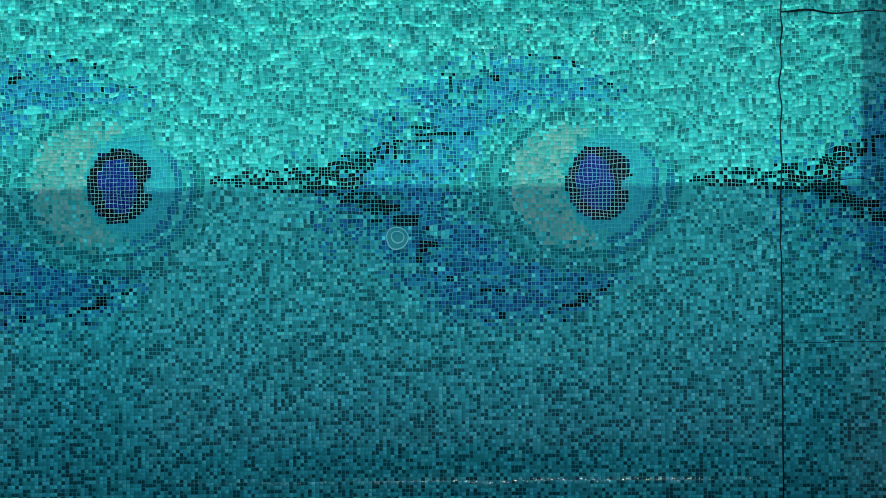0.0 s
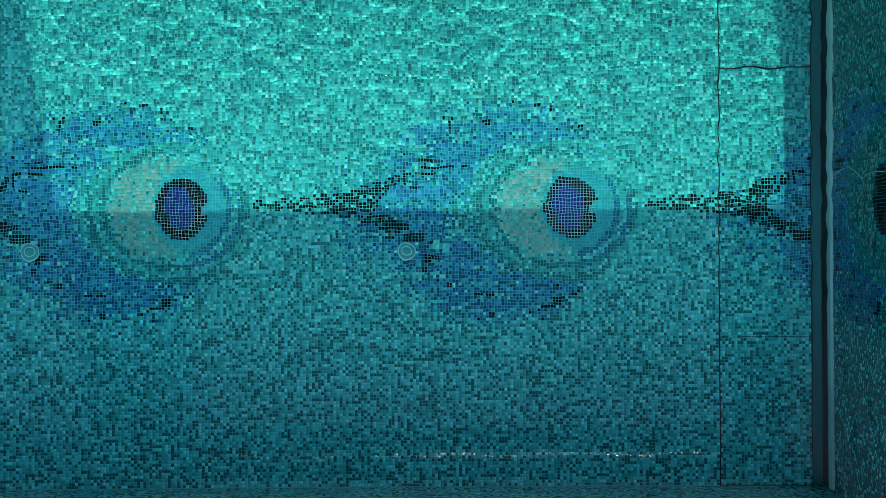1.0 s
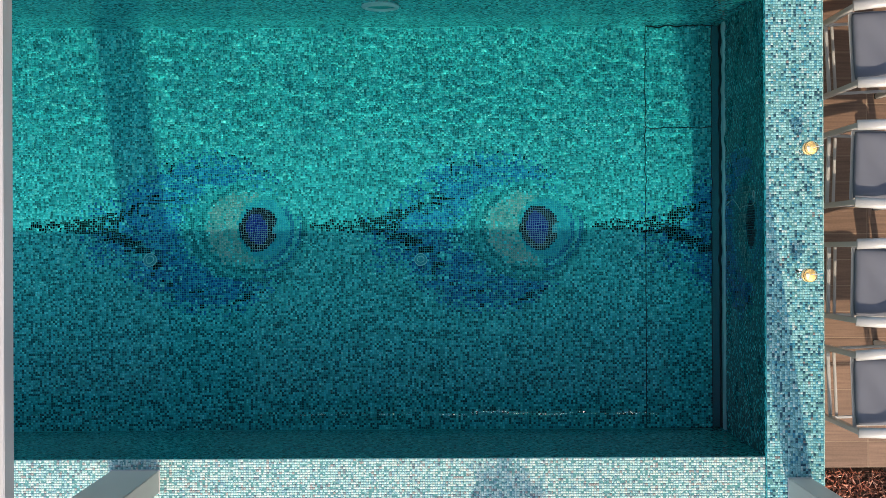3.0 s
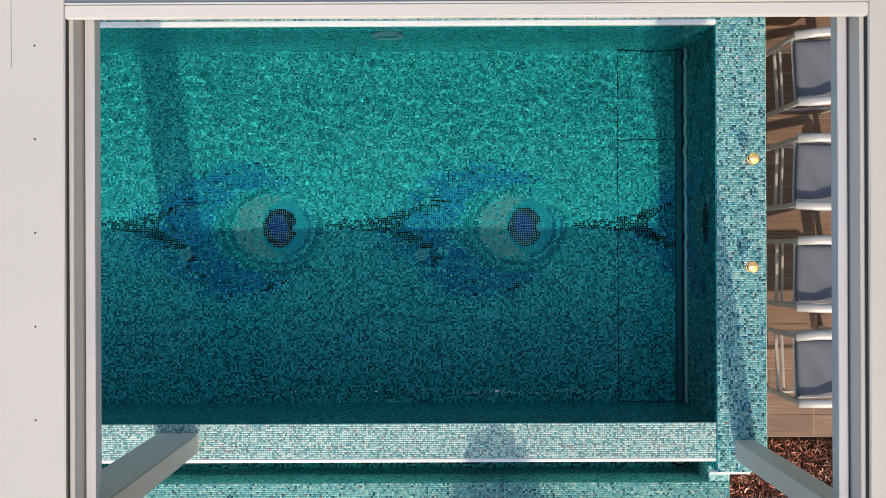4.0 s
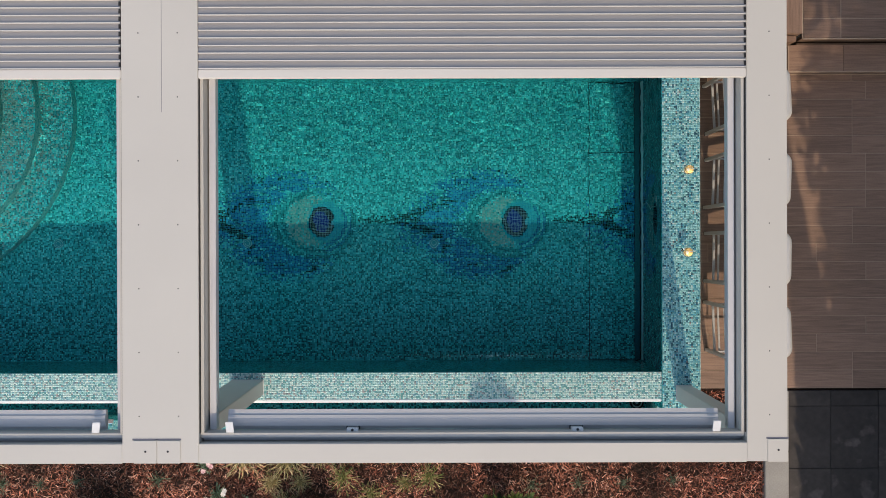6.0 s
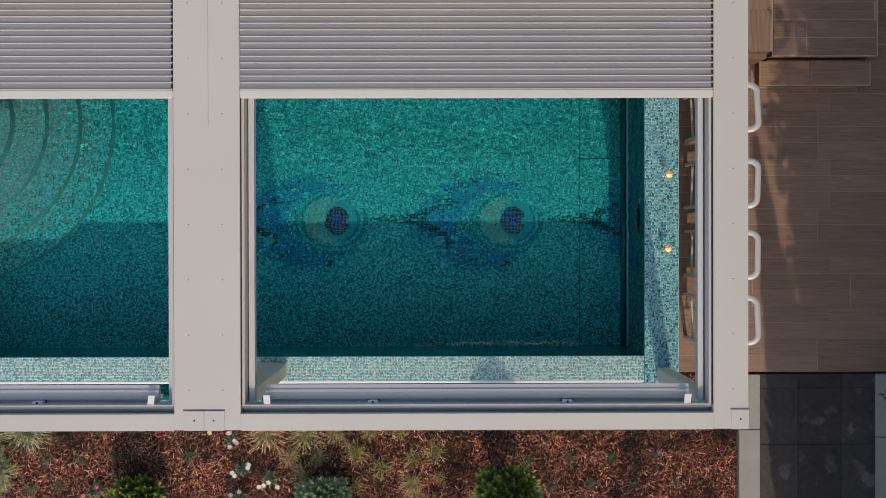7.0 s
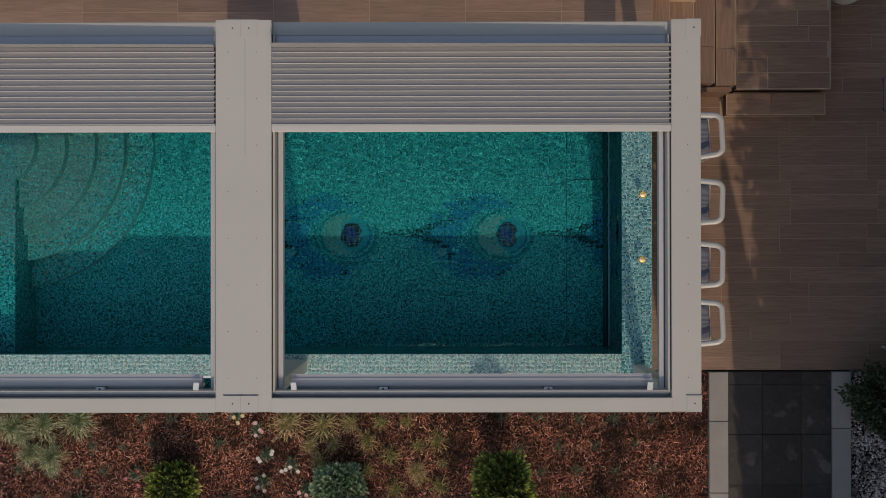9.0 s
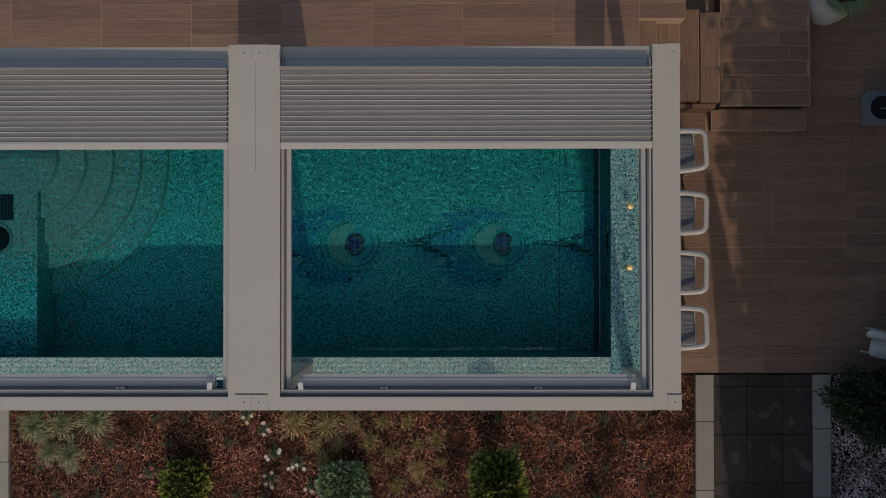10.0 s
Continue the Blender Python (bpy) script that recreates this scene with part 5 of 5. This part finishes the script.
for k in range(18):
    a0, el = -2.4 + k * 2.39996, gp.uniform(0.15, 1.1)
    root = np.array([0.03 * math.cos(a0), 0.03 * math.sin(a0), 1.0])
    hub = root + np.array([math.cos(a0) * math.cos(el), math.sin(a0) * math.cos(el), 0.9 * math.sin(el)]) * gp.uniform(0.16, 0.27)
    c, al, ac, tn = [(root + hub) / 2], [(hub - root) / 2], [np.array([-math.sin(a0), math.cos(a0), 0]) * 0.006], [np.array((0.16, 0.20, 0.09))]
    for j in np.linspace(-1.45, 1.45, 21):
        ca, sa = math.cos(a0 + j), math.sin(a0 + j)
        d = np.array([ca, sa, 0.10 - 0.22 * abs(j)]) * (0.125 - 0.02 * abs(j))
        c.append(hub + d), al.append(d), ac.append(np.array([-sa, ca, 0.2]) * 0.011), tn.append(np.array((0.20, 0.27, 0.13)) * gp.uniform(0.6, 1.5))
    many_leaves("frond", np.array(c), np.array(al), np.array(ac), np.array(tn), M_leaf, pot)
bm = bmesh.new()
add_rod(bm, (0, 0, 0.80), (0, 0, 1.02), 0.05, 0.035, 10)
part("trunk", bm, M_bark, pot)

cook = thing("gas_cooker", "square brushed steel outdoor cooker with a round black pan", "cooker", (6.32, 2.15, DECK))
part("body", box(-0.23, 0.35, -0.23, 0.23, 0.05, 0.26, 0.012), M_brushed, cook)
part("top_tray", box(-0.245, 0.365, -0.245, 0.245, 0.26, 0.285, 0.01), M_brushed, cook)
pan = part("pan", lathe([(0.14, 0.286), (0.165, 0.30), (0.17, 0.33), (0.16, 0.332), (0.15, 0.305), (0.0001, 0.302)], 32), M_rubber, cook, "round black pan")
pan.location = (-0.04, 0, 0)
part("ring", sweep([(-0.04 + 0.172 * math.cos(a), 0.172 * math.sin(a), 0.332) for a in np.linspace(0, 2 * math.pi, 33)[:-1]], 0.006, 0.006, 6, True), M_brushed, cook)
part("handle", box(-0.06, 0.02, -0.012, 0.0, 0.3025, 0.312, 0.003), M_alu, cook)
for fx, fy in ((-0.2, -0.2), (-0.2, 0.2), (0.3, -0.2), (0.3, 0.2)):
    part("foot", box(fx - 0.02, fx + 0.02, fy - 0.02, fy + 0.02, 0, 0.05, 0.004), M_dark, cook)

lounge = thing("lounge_chair", "white padded lounge chair on the shaded deck", "lounge chair", (6.32, -1.10, DECK), -14)
smooth(part("seat_pad", box(-0.22, 0.42, -0.30, -0.03, 0.34, 0.42, 0.03), M_whiteplastic, lounge, "white seat pad"))
back = box(-0.34, 0.46, -0.02, 0.14, 0.0, 0.07, 0.025)
bmesh.ops.transform(back, matrix=pose(0, 0, 0.40, 58, 0, 0), verts=back.verts)
smooth(part("back_pad", back, M_whiteplastic, lounge, "white back pad"))
part("seat_frame", box(-0.20, 0.40, -0.28, 0.10, 0.30, 0.335, 0.01), M_alu, lounge)
for fx, fy in ((-0.18, -0.26), (0.38, -0.26), (-0.18, 0.08), (0.38, 0.08)):
    part("leg", box(fx - 0.015, fx + 0.015, fy - 0.015, fy + 0.015, 0, 0.30, 0.003), M_alu, lounge)

# dark broad-leaved shrub at the end of the path
def leafy_shrub(at, rx, ry, tall, n, seed):
    g = np.random.default_rng(seed)
    ob = thing("leafy_shrub", "dense dark green leafy shrub beside the path", "shrub", at)
    bm = bmesh.new()
    for k in range(12):
        a = g.uniform(0, 6.283)
        add_rod(bm, (0.03 * math.cos(a), 0.03 * math.sin(a), -0.03), (rx * 0.7 * math.cos(a), ry * 0.7 * math.sin(a), tall * g.uniform(0.5, 0.85)), 0.016, 0.004, 6)
    part("stems", bm, M_bark, ob)
    u = g.normal(0, 1, (n, 3))
    u /= np.linalg.norm(u, axis=1, keepdims=True)
    lump = 1 + 0.18 * np.sin(u[:, 0] * 7 + u[:, 1] * 5) + 0.12 * np.sin(u[:, 1] * 13 + u[:, 2] * 9)
    c = u * (g.uniform(0.25, 1, (n, 1)) ** 0.4) * lump[:, None] * (rx, ry, tall * 0.5) + (0, 0, tall * 0.52)
    c[:, 2] = np.maximum(c[:, 2], 0.03)
    d = u + g.normal(0, 0.6, (n, 3))
    d *= g.uniform(0.02, 0.045, (n, 1)) / np.linalg.norm(d, axis=1, keepdims=True)
    s = np.cross(d, g.normal(0, 1, (n, 3)))
    s *= 0.035 / (np.linalg.norm(s, axis=1, keepdims=True) + 1e-9)
    t = np.array([(0.02, 0.042, 0.014), (0.034, 0.06, 0.02), (0.05, 0.075, 0.026)])[g.integers(0, 3, n)] * g.uniform(0.7, 1.3, (n, 1))
    many_leaves("foliage", c, d, s, t, M_leaf, ob)
    return ob


leafy_shrub((6.05, -2.02, BED), 0.62, 0.50, 1.1, 6500, 8)
leafy_shrub((6.95, -2.1, BED), 0.6, 0.6, 1.2, 5000, 9)

# cypresses out of view, placed where their shade falls across the lower deck
def cypress(at, radius, tall, seed):
    g = np.random.default_rng(seed)
    n = 9500
    ob = thing("cypress", "tall dark green cypress at the garden's edge", "tree", at, group="cypresses")
    bm = bmesh.new()
    add_rod(bm, (0, 0, -0.05), (0, 0, tall * 0.9), 0.10, 0.02, 8)
    part("trunk", bm, M_bark, ob)
    a, h = g.uniform(0, 6.283, n), g.random(n) ** 0.85
    rr = radius * np.minimum(1, (1 - h) * 1.7 + 0.03) * np.minimum(1, 0.4 + h * 4) * np.sqrt(g.uniform(0.2, 1, n)) * (1 + 0.15 * np.sin(a * 5 + h * 20))
    c = np.stack([rr * np.cos(a), rr * np.sin(a), 0.1 + h * tall], 1)
    d = np.stack([np.cos(a) * 0.4, np.sin(a) * 0.4, np.ones(n)], 1) * g.uniform(0.06, 0.12, (n, 1))
    s = np.cross(d, g.normal(0, 1, (n, 3)))
    s *= 0.075 / (np.linalg.norm(s, axis=1, keepdims=True) + 1e-9)
    t = np.array([(0.03, 0.06, 0.025), (0.045, 0.08, 0.03)])[g.integers(0, 2, n)] * g.uniform(0.7, 1.3, (n, 1))
    many_leaves("foliage", c, d, s, t, M_leaf, ob)
    return ob


for k, (cx, cy, rr, hh) in enumerate(((5.98, -6.4, 0.75, 6.6), (4.95, -6.2, 0.34, 7.0))):
    cypress((cx, cy, BED - 0.04), rr, hh, 30 + k)

def sapling(at, tall, seed):
    """A slim unseen tree, added beyond the bed to cast a bar of shade."""
    g = np.random.default_rng(seed)
    ob = thing("sapling", "unseen slim tree added to cast shade on the planting bed", "tree", at, group="saplings")
    bm = bmesh.new()
    add_rod(bm, (0, 0, -0.05), (0.02, 0, tall * 0.95), 0.03, 0.01, 7)
    part("trunk", bm, M_bark, ob)
    n = 420
    a, h = g.uniform(0, 6.283, n), g.random(n)
    rr = 0.085 * np.sqrt(g.random(n)) * np.sin(np.pi * np.clip(h * 0.85 + 0.12, 0, 1))
    c = np.stack([rr * np.cos(a), rr * np.sin(a), tall * (0.25 + 0.75 * h)], 1)
    d = np.stack([np.cos(a) * 0.4, np.sin(a) * 0.4, np.ones(n)], 1) * g.uniform(0.03, 0.07, (n, 1))
    s = np.cross(d, g.normal(0, 1, (n, 3)))
    s *= 0.04 / (np.linalg.norm(s, axis=1, keepdims=True) + 1e-9)
    many_leaves("foliage", c, d, s, np.tile(np.array([(0.04, 0.08, 0.03)]), (n, 1)) * g.uniform(0.7, 1.3, (n, 1)), M_leaf, ob)


gt_ = random.Random(8)
for k, sx_ in enumerate((-5.95, -2.5, -2.03, -1.55, -1.02, 0.30, 2.19)):
    sapling((sx_ + 0.25, -4.75 + gt_.uniform(-0.15, 0.15), BED - 0.03), gt_.uniform(1.4, 2.1), 70 + k)


def shade_tree(at, reach, low, high, seed, n=9000):
    g = np.random.default_rng(seed)
    n = int(n * 2.2)
    ob = thing("garden_tree", "unseen leafy tree added to shade the deck", "tree", at)
    bm = bmesh.new()
    add_rod(bm, (0, 0, -0.05), (0.1, 0, low + 0.8), 0.20, 0.12, 10)
    tips = []
    for k in range(11):
        a, r = k * 2.399, reach * g.uniform(0.45, 0.9)
        tip = (math.cos(a) * r, math.sin(a) * r, g.uniform(low + 0.4, high - 0.3))
        add_rod(bm, (0.1, 0, low * g.uniform(0.7, 1.2)), tip, 0.08, 0.02, 7)
        tips.append(tip)
    part("trunk", bm, M_bark, ob)
    hub = np.array(tips)[g.integers(0, len(tips), n)]
    u = g.normal(0, 1, (n, 3))
    u /= np.linalg.norm(u, axis=1, keepdims=True)
    c = hub + u * (g.random((n, 1)) ** 0.45) * (reach * 0.42, reach * 0.42, (high - low) * 0.28)
    d = u + g.normal(0, 0.7, (n, 3))
    d *= g.uniform(0.04, 0.085, (n, 1)) / np.linalg.norm(d, axis=1, keepdims=True)
    s = np.cross(d, g.normal(0, 1, (n, 3)))
    s *= 0.088 / (np.linalg.norm(s, axis=1, keepdims=True) + 1e-9)
    t = np.array([(0.04, 0.08, 0.025), (0.06, 0.11, 0.03), (0.05, 0.09, 0.03)])[g.integers(0, 3, n)] * g.uniform(0.7, 1.3, (n, 1))
    many_leaves("foliage", c, d, s, t, M_leaf, ob)
    return ob


# unseen trees, added to cast shade and block sky light over the deck
shade_tree((7.0, -7.6, BED - 0.04), 2.1, 3.2, 7.6, 51, 12000)
shade_tree((7.35, -4.9, BED - 0.04), 2.0, 4.2, 8.4, 52, 11000)
shade_tree((9.6, -6.2, BED - 0.04), 2.4, 3.2, 8.6, 53, 9000)
shade_tree((9.3, -1.6, BED - 0.04), 1.9, 1.4, 7.6, 54, 9000)
shade_tree((9.6, 2.6, BED - 0.04), 2.0, 1.4, 8.2, 55, 9000)
shade_tree((5.98, -5.0, BED - 0.04), 1.15, 6.2, 9.2, 59, 820)
shade_tree((6.9, 5.9, BED - 0.04), 2.2, 3.4, 8.4, 62, 14000)
shade_tree((8.2, 0.4, BED - 0.04), 2.8, 3.8, 9.0, 57, 20000)
shade_tree((8.35, -2.7, BED - 0.04), 2.4, 4.0, 8.4, 60, 15000)
shade_tree((8.0, 4.6, BED - 0.04), 2.7, 4.2, 9.4, 58, 17000)
shade_tree((6.66, -5.6, BED - 0.04), 1.5, 2.6, 7.2, 56, 9000)

# ---------------------------------------------------------------- small repeated pieces: planks and mosaic chips
upper = bpy.data.objects["upper_deck"]
plank_field(upper, -6.6, 2.69, 2.0, 3.8, -0.008, 0.2, 1.2, 1)
plank_field(bpy.data.objects["upper_deck_landing"], 2.69, 3.3, 3.2, 3.8, -0.008, 0.2, 1.2, 2)
lower = bpy.data.objects["lower_deck"]
plank_field(lower, 2.68, 7.0, -1.62, 1.78, DECK, 0.2, 1.2, 3)
plank_field(lower, 5.15, 7.0, 1.78, 4.4, DECK, 0.2, 1.2, 6)
plank_field(lower, 3.87, 5.15, 1.78, 1.85, DECK, 0.2, 1.2, 8)
plank_field(lower, 2.68, 3.87, 1.78, 2.18, DECK, 0.2, 1.2, 7)

CHIP = {}


def chip_mesh(key, tone_):
    if key not in CHIP:
        me = bpy.data.meshes.new("tile")
        b = box(-0.00695, 0.00695, -0.00695, 0.00695, -0.003, 0, 0.0)
        b.to_mesh(me)
        b.free()
        me.materials.append(material("mosaic_" + key, tone_, 0.3, 0, 0.06, 3, 260, 0, per_object=0.14, spec=0.06))
        CHIP[key] = me
    return CHIP[key]


slab_ob = bpy.data.objects["pool_floor_slab"]
names = {"black": (0.004, 0.004, 0.008), "navy": (0.006, 0.014, 0.08), "royal": (0.012, 0.024, 0.24), "cyan": (0.006, 0.45, 0.55), "beige": (0.48, 0.50, 0.43), "grey": (0.26, 0.48, 0.43)}
for x_, y_, c_ in zip(gx[near_iris], gy[near_iris], tone[near_iris]):
    key = min(names, key=lambda k: float(np.abs(np.array(names[k]) - c_).sum()))
    t_ob = new("tile", chip_mesh(key, names[key]))
    t_ob.location = (x_, y_, FLOOR + rng.normal(0, 0.0003))
    t_ob.rotation_euler = (rng.normal(0, 0.02), rng.normal(0, 0.02), rng.normal(0, 0.02))
    t_ob.parent = slab_ob
    t_ob.cycles.is_caustics_receiver = True
for nm in ("pool_wall_north", "pool_wall_south", "pool_wall_east", "pool_wall_west", "pool_floor_slab"):
    bpy.data.objects[nm].cycles.is_caustics_receiver = True
